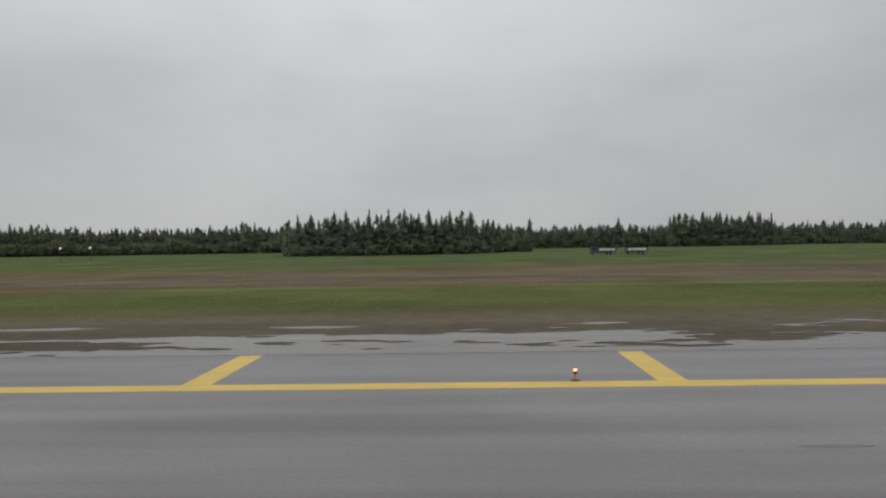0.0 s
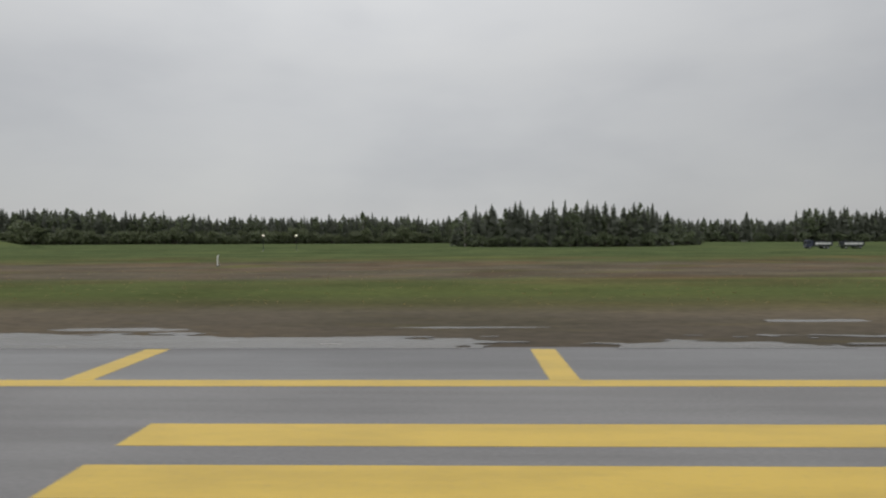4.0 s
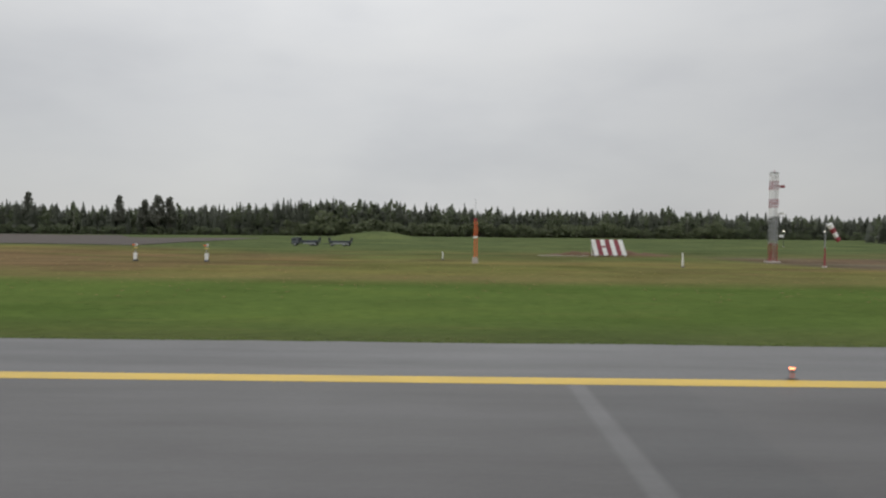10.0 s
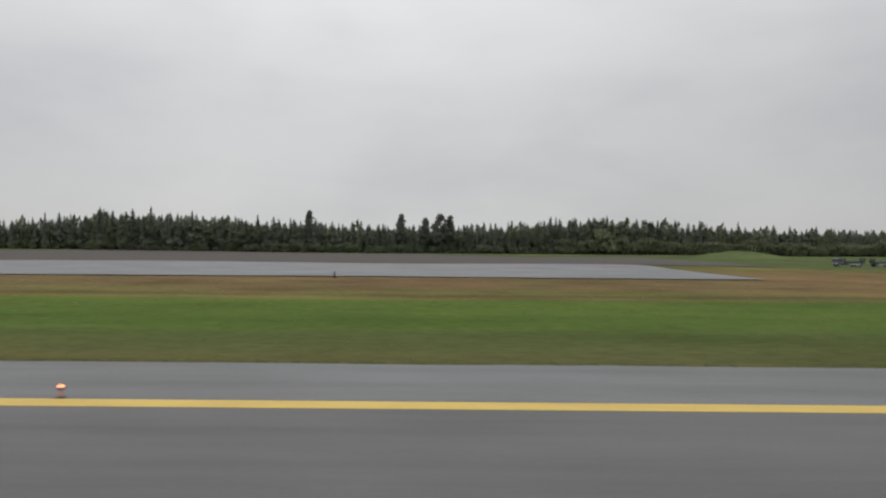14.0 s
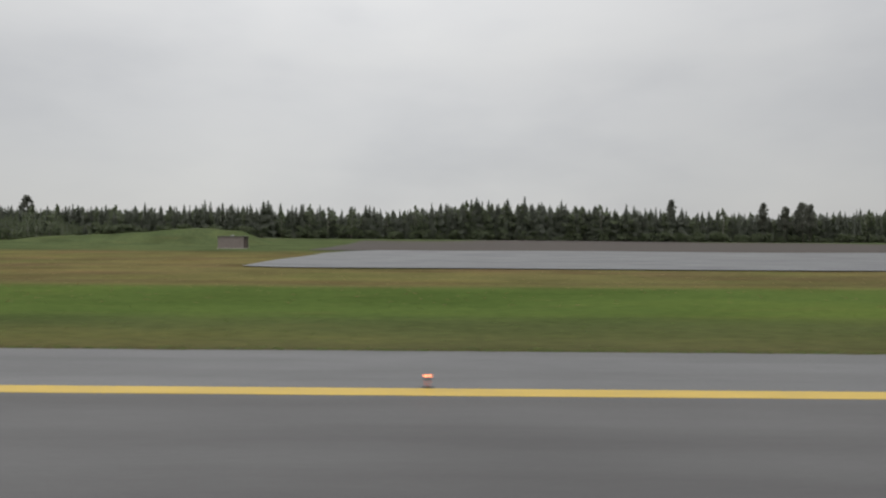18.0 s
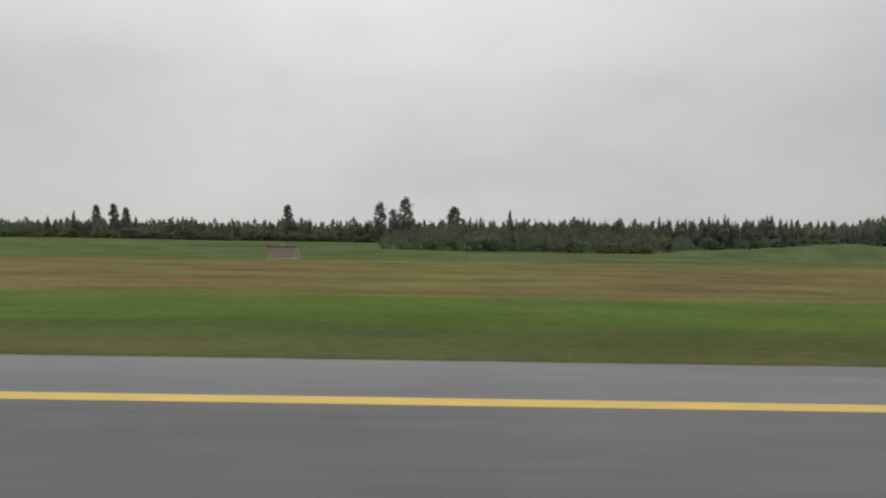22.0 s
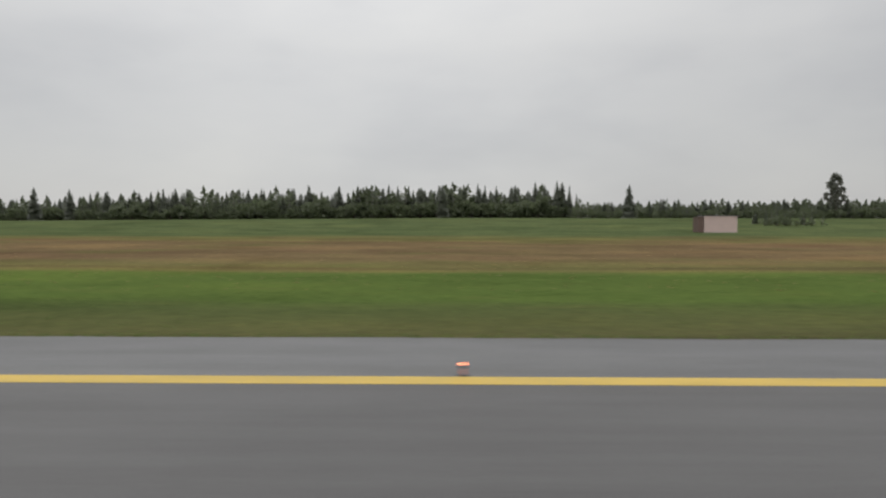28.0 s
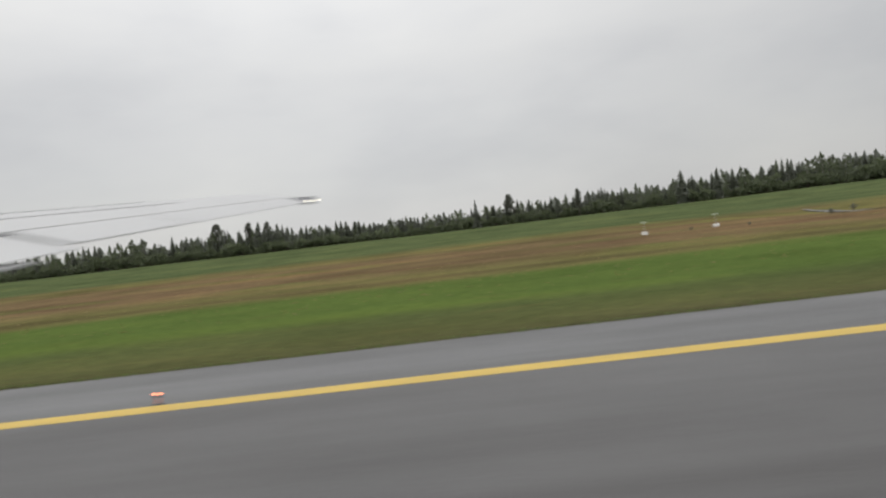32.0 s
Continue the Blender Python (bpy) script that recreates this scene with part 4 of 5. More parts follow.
# ---- grass that can be told apart near the asphalt ----
def blades(name, count, x_range, y_of, tall, material, label, seed):
    r = np.random.RandomState(seed)
    x = r.uniform(x_range[0], x_range[1], count)
    y = y_of(r, count)
    z = np.array([land(a, b) for a, b in zip(x, y)])
    v, f = [], []
    co = np.zeros((count, 9, 3))
    for k in range(3):
        a = r.uniform(0, 6.3, count)
        h = tall * r.uniform(0.5, 1.2, count)
        ox, oy = r.uniform(-0.16, 0.16, count), r.uniform(-0.16, 0.16, count)
        wd = r.uniform(0.3, 0.7, count) * tall
        for q, (u, t) in enumerate(((-1, 0), (1, 0), (0.6, 1))):
            co[:, 3 * k + q, 0] = x + ox + np.cos(a) * wd * u + np.cos(a + 1.6) * h * 0.5 * t
            co[:, 3 * k + q, 1] = y + oy + np.sin(a) * wd * u + np.sin(a + 1.6) * h * 0.5 * t
            co[:, 3 * k + q, 2] = z + h * t - 0.02 * (1 - t)
    n = count * 9
    me = bpy.data.meshes.new(name)
    me.vertices.add(n)
    me.vertices.foreach_set("co", (co * S).astype(np.float32).ravel())
    me.loops.add(n)
    me.loops.foreach_set("vertex_index", np.arange(n, dtype=np.int32))
    me.polygons.add(n // 3)
    me.polygons.foreach_set("loop_start", np.arange(0, n, 3, dtype=np.int32))
    me.update(calc_edges=True)
    me.materials.append(material)
    tagged(new(name, me), label, "grass", kind="stuff")


blades("grass_tufts", 26000, (-1560, -192), lambda r, n: EDGE_Y + 0.15 + np.abs(r.normal(0, 12, n)), 0.06, GRASS_BLADE, "wet green grass tufts beside the runway", 3)
blades("dry_grass_tufts", 9000, (-1560, 60), lambda r, n: 44 + np.abs(r.normal(0, 30, n)), 0.1, DRY_BLADE, "dry brown heath grass tufts", 4)
blades("verge_tufts", 9000, (-1560, -186), lambda r, n: EDGE_Y + 0.05 + np.abs(r.normal(0, 0.3, n)), 0.1, GRASS_BLADE, "ragged grass along the asphalt edge", 8)


# ---- vehicles ----
def wheel(parent, x, y, r, wide=0.3):
    bm = bmesh.new()
    tube(bm, (x, y - wide / 2, r), (x, y + wide / 2, r), r, r, 18)
    bmesh.ops.bevel(bm, geom=[e for e in bm.edges if len(e.link_faces) == 2 and max(len(q.verts) for q in e.link_faces) > 4], offset=0.05, segments=2, affect="EDGES")
    tyre = part("wheel", bm, RUBBER, parent, smooth=False)
    bm = bmesh.new()
    side = -1 if y < 0 else 1
    tube(bm, (x, y + side * (wide / 2 - 0.04), r), (x, y + side * (wide / 2 + 0.012), r), r * 0.55, r * 0.5, 12)
    part("rim", bm, STEEL, tyre)


def cab(t, x0, paint, high=2.75):
    """Driver's cab, its front towards -x."""
    bm = bmesh.new()
    prism(bm, [(x0, 0.75), (x0, 1.6), (x0 + 0.22, high - 0.1), (x0 + 0.4, high), (x0 + 2.0, high), (x0 + 2.05, 0.75)], -1.2, 1.2)
    bmesh.ops.bevel(bm, geom=bm.edges[:], offset=0.05, segments=2, affect="EDGES")
    c = part("cab", bm, paint, t)
    bm = bmesh.new()
    q = [(x0 - 0.012, 1.66), (x0 + 0.185, high - 0.22)]
    vs = [bm.verts.new(p) for p in ((q[0][0], -1.05, q[0][1]), (q[0][0], 1.05, q[0][1]), (q[1][0], 1.0, q[1][1]), (q[1][0], -1.0, q[1][1]))]
    bm.faces.new(vs)
    bmesh.ops.solidify(bm, geom=bm.faces[:], thickness=0.02)
    part("windscreen", bm, GLASS, c, "dark windscreen")
    for side in (-1, 1):
        bm = bmesh.new()
        box(bm, (x0 + 0.45, side * 1.2 - 0.012, 1.65), (x0 + 1.45, side * 1.2 + 0.012, high - 0.3))
        part("side_window", bm, GLASS, c)
        part("mirror", box(bmesh.new(), (x0 + 0.05, side * 1.36 - 0.1, 1.7), (x0 + 0.15, side * 1.36 + 0.1, 2.2), 0.02), DARK, c)
        part("headlight", box(bmesh.new(), (x0 - 0.03, side * 0.85 - 0.18, 0.85), (x0 + 0.03, side * 0.85 + 0.18, 1.05), 0.015), WHITE, c, "pale headlight")
    part("bumper", box(bmesh.new(), (x0 - 0.08, -1.2, 0.42), (x0 + 0.25, 1.2, 0.76), 0.04), DARK, t)


def load_box(t, x0, x1, z0, z1, paint, label):
    """An open tipping body with ribbed sides."""
    bm = bmesh.new()
    box(bm, (x0, -1.25, z0), (x1, 1.25, z0 + 0.12))
    b = part("load_body", bm, DARK, t)
    for side in (-1, 1):
        part("side_board", box(bmesh.new(), (x0, side * 1.25 - 0.04, z0 + 0.123), (x1, side * 1.25 + 0.04, z1), 0.015), paint, b, label)
        if z1 - z0 > 1:
            part("top_rail", box(bmesh.new(), (x0 - 0.1, side * 1.38 - 0.045, z1 - 0.2), (x1 + 0.35, side * 1.38 + 0.045, z1 + 0.12), 0.02), DARK, b)
            part("lower_rail", box(bmesh.new(), (x0 - 0.05, side * 1.38 - 0.045, z0 - 0.05), (x1 + 0.1, side * 1.38 + 0.045, z0 + 0.38), 0.02), DARK, b)
            for x in (x0 + 0.1, x1 - 0.05):
                part("corner_post", box(bmesh.new(), (x - 0.22, side * 1.44 - 0.03, z0), (x + 0.22, side * 1.44 + 0.03, z1), 0.02), DARK, b)
        n = 5
        for i in range(n):
            x = x0 + 0.15 + (x1 - x0 - 0.3) * i / (n - 1)
            part("rib", box(bmesh.new(), (x - 0.05, side * 1.33 - 0.038, z0), (x + 0.05, side * 1.33 + 0.038, z1 + 0.03)), DARK, b)
    rack = z1 - z0 < 1
    for x in (x0 + 0.04, x1 - 0.04):
        part("end_board", box(bmesh.new(), (x - 0.04, -1.205, z0 + 0.123), (x + 0.04, 1.205, z1 + (0.15 if rack else 0.02)), 0.015), DARK, b)
        if rack:
            for py_ in (-1.1, 0.0, 1.1):
                part("rack_post", box(bmesh.new(), (x - 0.16, py_ - 0.1, z1), (x + 0.16, py_ + 0.1, z1 + 0.95), 0.02), DARK, b)
            part("rack_rail", box(bmesh.new(), (x - 0.12, -1.2, z1 + 0.75), (x + 0.12, 1.2, z1 + 0.95), 0.02), DARK, b)
    if rack:
        for side in (-1, 1):
            part("under_rail", box(bmesh.new(), (x0 + 1.2, side * 1.2 - 0.05, z0 - 0.42), (x1 - 1.2, side * 1.2 + 0.05, z0 - 0.06), 0.03), STEEL, b, "pale steel guard rail")


NAVY = make_plain("navy_paint", (0.04, 0.048, 0.085), 0.45)


def truck(x, y, paint, board, label, board_label, low=False):
    t = thing("truck", x, y, label, "truck", "trucks on the field")
    cab(t, 0.0, paint, 2.4 if low else 2.85)
    part("chassis", box(bmesh.new(), (0.3, -0.45, 0.55), (7.9, 0.45, 0.82), 0.02), DARK, t)
    if low:
        load_box(t, 2.3, 8.0, 1.0, 1.55, board, board_label)
    else:
        load_box(t, 2.3, 8.0, 1.05, 2.35, board, board_label)
    for wx in (1.0, 5.6, 6.85):
        for wy in (-1.05, 1.05):
            wheel(t, wx, wy, 0.5)
    return t


def trailer(x, y, board, label, board_label, low=False):
    t = thing("trailer", x, y, label, "trailer", "trucks on the field")
    part("chassis", box(bmesh.new(), (0.0, -0.45, 0.55), (6.6, 0.45, 0.82), 0.02), DARK, t)
    part("drawbar", tube(bmesh.new(), (-1.9, 0, 0.62), (0.1, 0, 0.68), 0.07, 0.07, 6), DARK, t)
    load_box(t, 0.2, 6.7, 1.0, 1.5 if low else 2.3, board, board_label)
    for wx in (1.1, 4.6, 5.8):
        for wy in (-1.05, 1.05):
            wheel(t, wx, wy, 0.48)
    return t


truck(38.0, 235, NAVY, WHITE, "navy blue tipper truck with a white load body on the field", "white side board")
trailer(49.5, 235, WHITE, "white-sided tipper trailer behind a truck", "white side board")
truck(-297.0, 205, BLUE, NAVY, "blue-grey truck with a low navy flat bed and end racks", "navy side board", low=True)
trailer(-286.4, 205, NAVY, "low navy flat trailer with end racks behind a truck", "navy side board", low=True)


def parked_car(x, y):
    t = thing("parked_car", x, y, "dark grey estate car parked on the heath", "car", turn=3)
    bm = bmesh.new()
    prism(bm, [(-2.4, 0.4), (-2.45, 1.0), (-2.2, 1.25), (-1.7, 1.72), (-1.5, 1.8), (0.6, 1.78), (0.9, 1.66), (1.55, 1.15), (2.35, 0.95), (2.5, 0.75), (2.45, 0.38)], -0.92, 0.92)
    bmesh.ops.bevel(bm, geom=bm.edges[:], offset=0.07, segments=2, affect="EDGES")
    body = part("body", bm, DARK, t, smooth=False)
    for side in (-1, 1):
        for a, b in ((-1.75, -0.75), (-0.65, 0.25), (0.35, 1.0)):
            bm = bmesh.new()
            prism(bm, [(a, 1.2), (a + 0.08, 1.62), (min(b, 0.72), 1.62), (b, 1.2)], side * 0.925 - 0.012, side * 0.925 + 0.012)
            part("window", bm, GLASS, body)
        for wx in (-1.5, 1.5):
            wheel(t, wx, side * 0.8, 0.34, 0.22)
        part("headlight", box(bmesh.new(), (2.38, side * 0.68 - 0.16, 0.72), (2.5, side * 0.68 + 0.16, 0.86), 0.02), WHITE, body, "pale headlight")
        part("tail_lamp", box(bmesh.new(), (-2.47, side * 0.78 - 0.08, 0.85), (-2.42, side * 0.78 + 0.08, 1.15), 0.01), RED, body, "red tail lamp")
    bm = bmesh.new()
    vs = [bm.verts.new(p) for p in ((1.5, -0.72, 1.23), (1.5, 0.72, 1.23), (0.98, 0.66, 1.67), (0.98, -0.66, 1.67))]
    bm.faces.new(vs)
    bmesh.ops.solidify(bm, geom=bm.faces[:], thickness=0.03)
    part("windscreen", bm, GLASS, body)


parked_car(-1022, 151)


def orange_cover(x, y):
    """A low peaked tarpaulin with sagging faces."""
    t = thing("orange_tarpaulin", x, y, "bright orange tarpaulin draped over a low heap", "tarpaulin")
    n, m = 12, 8
    verts = []
    for j in range(m + 1):
        for i in range(n + 1):
            u, v = i / n * 2 - 1, j / m * 2 - 1
            h = max(0.0, (1 - abs(u) ** 2.4) * (1 - abs(v) ** 1.8)) * 1.25 + 0.1 * noise.noise((u * 3, v * 3, 1.0))
            verts.append((u * 1.9, v * 1.4, max(0.02, h)))
    faces = [(j * (n + 1) + i, j * (n + 1) + i + 1, (j + 1) * (n + 1) + i + 1, (j + 1) * (n + 1) + i) for j in range(m) for i in range(n)]
    link_mesh("sheet", verts, faces, ORANGE, t, smooth=True)
    for px_, py_ in ((-1.8, -1.3), (1.8, -1.3), (-1.8, 1.3), (1.8, 1.3)):
        part("peg", tube(bmesh.new(), (px_, py_, -0.1), (px_ * 1.04, py_ * 1.04, 0.18), 0.025, 0.02, 6), STEEL, t)


orange_cover(-1031.5, 156)
t = thing("white_marker_board", -1036, 152, "low white marker board lying on the heath", "marker")
part("board", box(bmesh.new(), (-0.9, -0.25, 0.12), (0.9, 0.05, 0.5), 0.03), WHITE, t)
for sx in (-0.6, 0.6):
    part("foot", box(bmesh.new(), (sx - 0.06, -0.3, -0.05), (sx + 0.06, 0.2, 0.125)), DARK, t)


# ---- huts ----
def hut(name, x, y, wide, deep, high, wall, side, label, turn=0.0, panels=6):
    """A flat-roofed equipment hut with clad walls, eaves and a door."""
    t = thing(name, x, y, label, "hut", turn=turn)
    part("plinth", box(bmesh.new(), (-wide / 2 - 0.1, -0.1, -0.5), (wide / 2 + 0.1, deep + 0.1, 0.15), 0.02), CONCRETE, t)
    step_ = wide / panels
    part("core", box(bmesh.new(), (-wide / 2 + 0.06, 0.06, 0.15), (wide / 2 - 0.06, deep - 0.06, high - 0.16)), side, t)
    for i in range(panels):
        part("wall_panel", box(bmesh.new(), (-wide / 2 + i * step_ + 0.012, 0.0, 0.153), (-wide / 2 + (i + 1) * step_ - 0.012, 0.058, high - 0.163), 0.012), wall, t)
        part("wall_panel", box(bmesh.new(), (-wide / 2 + i * step_ + 0.012, deep - 0.058, 0.153), (-wide / 2 + (i + 1) * step_ - 0.012, deep, high - 0.163), 0.012), wall, t)
    part("roof", box(bmesh.new(), (-wide / 2 - 0.2, -0.2, high - 0.16), (wide / 2 + 0.2, deep + 0.2, high), 0.04), ROOF, t)
    d = part("door", box(bmesh.new(), (wide / 2 - 0.062, deep * 0.3, 0.18), (wide / 2 - 0.02, deep * 0.3 + 0.95, 2.2), 0.01), BROWN, t)
    part("door_handle", box(bmesh.new(), (wide / 2 - 0.022, deep * 0.3 + 0.78, 1.1), (wide / 2 + 0.03, deep * 0.3 + 0.88, 1.16)), STEEL, d)
    part("vent", box(bmesh.new(), (-0.5, deep / 2 - 0.3, high - 0.003), (0.1, deep / 2 + 0.3, high + 0.25), 0.03), STEEL, t)
    return t


big = hut("equipment_hut", -1124.0, 205, 9.4, 5.6, 4.9, PINK, PINK, "flat-roofed equipment hut with pale pink panels and a brown annex")
annex = part("annex", box(bmesh.new(), (-6.4, 0.25, -0.3), (-4.72, 4.6, 4.45), 0.03), BROWN, big, "brown boarded annex")
part("annex_roof", box(bmesh.new(), (-6.5, 0.15, 4.45), (-4.9, 4.7, 4.55), 0.02), ROOF, annex)
hut("equipment_hut", -858.7, 169, 6.8, 3.4, 3.1, make_plain("weathered_brown_board", (0.24, 0.19, 0.165), 0.8), CONCRETE, "low brown-grey equipment hut with a pale end wall on the heath")
hut("equipment_hut", -656.8, 184, 6.8, 4.2, 3.2, make_plain("dark_brick", (0.22, 0.185, 0.17), 0.85), make_plain("tarred_board", (0.05, 0.035, 0.032), 0.8), "low dark brick-red equipment hut beside the taxiway")


# ---- striped slanting board ----
def striped_board(x, y):
    t = thing("striped_marker_board", x, y, "slanting marker board with red and white stripes on posts", "marker board")
    a, rise, run, wide = 0.25, 3.0, 4.2, 6.3
    n = 7
    for i in range(n):
        x0, x1 = -wide / 2 + wide * i / n, -wide / 2 + wide * (i + 1) / n
        bm = bmesh.new()
        vs = [bm.verts.new(p) for p in ((x0 + 0.008, 0, a), (x1 - 0.008, 0, a), (x1 - 0.008, run, a + rise), (x0 + 0.008, run, a + rise))]
        bm.faces.new(vs)
        bmesh.ops.solidify(bm, geom=bm.faces[:], thickness=0.06)
        part("stripe_panel", bm, RED if i % 2 else WHITE, t, "red panel" if i % 2 else "white panel")
    bm = bmesh.new()
    m0 = 0.47
    vs = [bm.verts.new(p) for p in ((-0.44, run * m0, a + rise * m0 + 0.02), (0.44, run * m0, a + rise * m0 + 0.02),
                                    (0.44, run * (m0 + 0.11), a + rise * (m0 + 0.11) + 0.02), (-0.44, run * (m0 + 0.11), a + rise * (m0 + 0.11) + 0.02))]
    bm.faces.new(vs)
    bmesh.ops.solidify(bm, geom=bm.faces[:], thickness=0.03)
    bmesh.ops.translate(bm, verts=bm.verts[:], vec=(-0.9, 0, 0.02))
    part("cross_bar", bm, RED, t, "short red cross bar")
    for px_ in (-2.9, -1.0, 1.0, 2.9):
        part("post", tube(bmesh.new(), (px_, run - 0.15, -0.4), (px_, run - 0.15, a + rise - 0.2), 0.07, 0.07, 8), WHITE, t)
        part("foot_post", tube(bmesh.new(), (px_, 0.15, -0.4), (px_, 0.15, a + 0.05), 0.07, 0.07, 8), WHITE, t)
        part("strut", tube(bmesh.new(), (px_, 0.2, 0.1), (px_, run - 0.2, 0.35), 0.05, 0.05, 6), STEEL, t)


striped_board(-219.5, 138.5)


def soil_bank(x, y, long, deep, high):
    """A long low bank of dug earth with a ragged crest."""
    n, m = 60, 8
    t = thing("soil_bank", x, y, "long low bank of reddish brown soil in the grass", "soil bank")
    verts = []
    for j in range(m + 1):
        for i in range(n + 1):
            u, v = i / n * 2 - 1, j / m * 2 - 1
            px_, py_ = u * long / 2, v * deep / 2
            h = (1 - u ** 4) * (1 - v * v) * high * (0.7 + 0.8 * noise.noise((px_ * 0.35, py_ * 0.5, 4.0)) + 0.4 * noise.noise((px_ * 1.3, py_ * 1.3, 8.0)))
            verts.append((px_, py_, land(x + px_, y + py_) - land(x, y) + max(-0.05, h) - 0.06))
    faces = [(j * (n + 1) + i, j * (n + 1) + i + 1, (j + 1) * (n + 1) + i + 1, (j + 1) * (n + 1) + i) for j in range(m) for i in range(n)]
    link_mesh("earth", verts, faces, SOIL, t, smooth=True)


SOIL = make_plain("reddish_soil", (0.118, 0.077, 0.047), 0.9, 0.0, 0.45, 0.6, 0.2)
soil_bank(-218.0, 148.0, 27.0, 3.2, 0.95)


# ---- lattice mast, windsock and small field fittings ----
def lattice_mast(x, y):
    t = thing("antenna_mast", x, y, "tall red and white lattice antenna mast with side antennas", "mast")
    part("footing", box(bmesh.new(), (-1.0, -1.0, -0.5), (1.0, 1.0, 0.2), 0.05), CONCRETE, t)
    half, sections, high = 0.5, 10, 14.9
    dz = (high - 0.2) / sections
    for i in range(sections):
        z0, z1 = 0.2 + dz * i, 0.2 + dz * (i + 1)
        paint = RED if i in (0, 1, 6, 8) else (WHITE if i > 4 else STEEL)
        bm = bmesh.new()
        for sx in (-half, half):
            for sy in (-half, half):
                tube(bm, (sx, sy, z0), (sx, sy, z1), 0.06, 0.06, 6)
        for k in range(2):
            a, b = z0 + dz * k / 2, z0 + dz * (k + 1) / 2
            for s in (-half, half):
                tube(bm, (-half, s, a), (half, s, b), 0.032, 0.032, 5)
                tube(bm, (s, -half, b), (s, half, a), 0.032, 0.032, 5)
                tube(bm, (half, s, a), (-half, s, b), 0.032, 0.032, 5)
                tube(bm, (-half, s, b), (half, s, b), 0.035, 0.035, 5)
        part("lattice_section", bm, paint, t, {STEEL: "bare steel section", WHITE: "white section", RED: "red section"}[paint])
    for z in (4.4, 8.2, 12.6):
        bm = bmesh.new()
        tube(bm, (half, 0, z), (half + 1.0, 0, z), 0.05, 0.05, 6)
        box(bm, (half + 0.75, -0.6, z - 0.22), (half + 1.05, 0.6, z + 0.22), 0.03)
        part("side_antenna", bm, RED if z > 12 else WHITE, t)
    part("ladder", ladder(bmesh.new(), half, high), STEEL, t)
    part("cap_lamp", tube(bmesh.new(), (0, 0, high), (0, 0, high + 0.3), 0.12, 0.08, 10), RED, t)
    part("cap_plate", box(bmesh.new(), (-half - 0.1, -half - 0.1, high - 0.06), (half + 0.1, half + 0.1, high + 0.01)), STEEL, t)


def ladder(bm, half, high):
    for s in (-0.2, 0.2):
        tube(bm, (s, -half - 0.08, 0.25), (s, -half - 0.08, high), 0.025, 0.025, 5)
    for i in range(30):
        z = 0.5 + i * (high - 0.8) / 30
        tube(bm, (-0.2, -half - 0.08, z), (0.2, -half - 0.08, z), 0.018, 0.018, 4)
    return bm


lattice_mast(-197.3, 118)


def windsock(x, y):
    t = thing("windsock", x, y, "drooping red and white windsock on a steel pole", "windsock")
    part("footing", tube(bmesh.new(), (0, 0, -0.3), (0, 0, 0.25), 0.35, 0.3, 12), CONCRETE, t)
    part("pole", tube(bmesh.new(), (0, 0, 2.7), (0, 0, 6.2), 0.06, 0.045, 10), STEEL, t, "grey steel pole")
    part("pole_foot", tube(bmesh.new(), (0, 0, 0.25), (0, 0, 2.7), 0.12, 0.1, 10), RED, t, "red lower pole")
    part("swivel_ring", tube(bmesh.new(), (0, 0, 6.0), (0.5, 0, 6.0), 0.05, 0.05, 8), STEEL, t)
    a = Vector((0.5, 0, 5.95))
    step_ = Vector((0.34, 0, -0.58))
    for i in range(4):
        bm = bmesh.new()
        tube(bm, a + step_ * i, a + step_ * (i + 0.985), 0.4 - 0.03 * i, 0.4 - 0.03 * (i + 1), 14)
        part("sock_band", bm, RED if i % 2 else WHITE, t, "red cloth band" if i % 2 else "white cloth band")


windsock(-199.6, 97)


def monitor_pole(x, y):
    t = thing("monitor_mast", x, y, "slim orange monitor mast with a whip antenna", "mast", z=land(x, y) + 0.7)
    part("footing", box(bmesh.new(), (-0.4, -0.4, -1.1), (0.4, 0.4, 0.15), 0.04), CONCRETE, t)
    for i in range(4):
        z = 0.15 + 1.35 * i
        bm = bmesh.new()
        for k in range(3):
            a, b = 2.1 * k, 2.1 * (k + 1)
            p, q = (0.3 * math.cos(a), 0.3 * math.sin(a)), (0.3 * math.cos(b), 0.3 * math.sin(b))
            tube(bm, (*p, z), (*p, z + 1.35), 0.045, 0.045, 6)
            tube(bm, (*p, z), (*q, z + 1.35), 0.035, 0.035, 5)
            tube(bm, (*p, z + 1.3), (*q, z + 1.3), 0.035, 0.035, 5)
        part("lattice_section", bm, ORANGE, t)
    part("band", tube(bmesh.new(), (0, 0, 3.0), (0, 0, 3.28), 0.37, 0.37, 10), WHITE, t, "white band")
    part("head", box(bmesh.new(), (-0.24, -0.24, 5.55), (0.24, 0.24, 5.9), 0.05), RED, t)
    part("whip", tube(bmesh.new(), (0, 0, 5.9), (0, 0, 8.9), 0.05, 0.02, 6), STEEL, t)


monitor_pole(-247, 104)


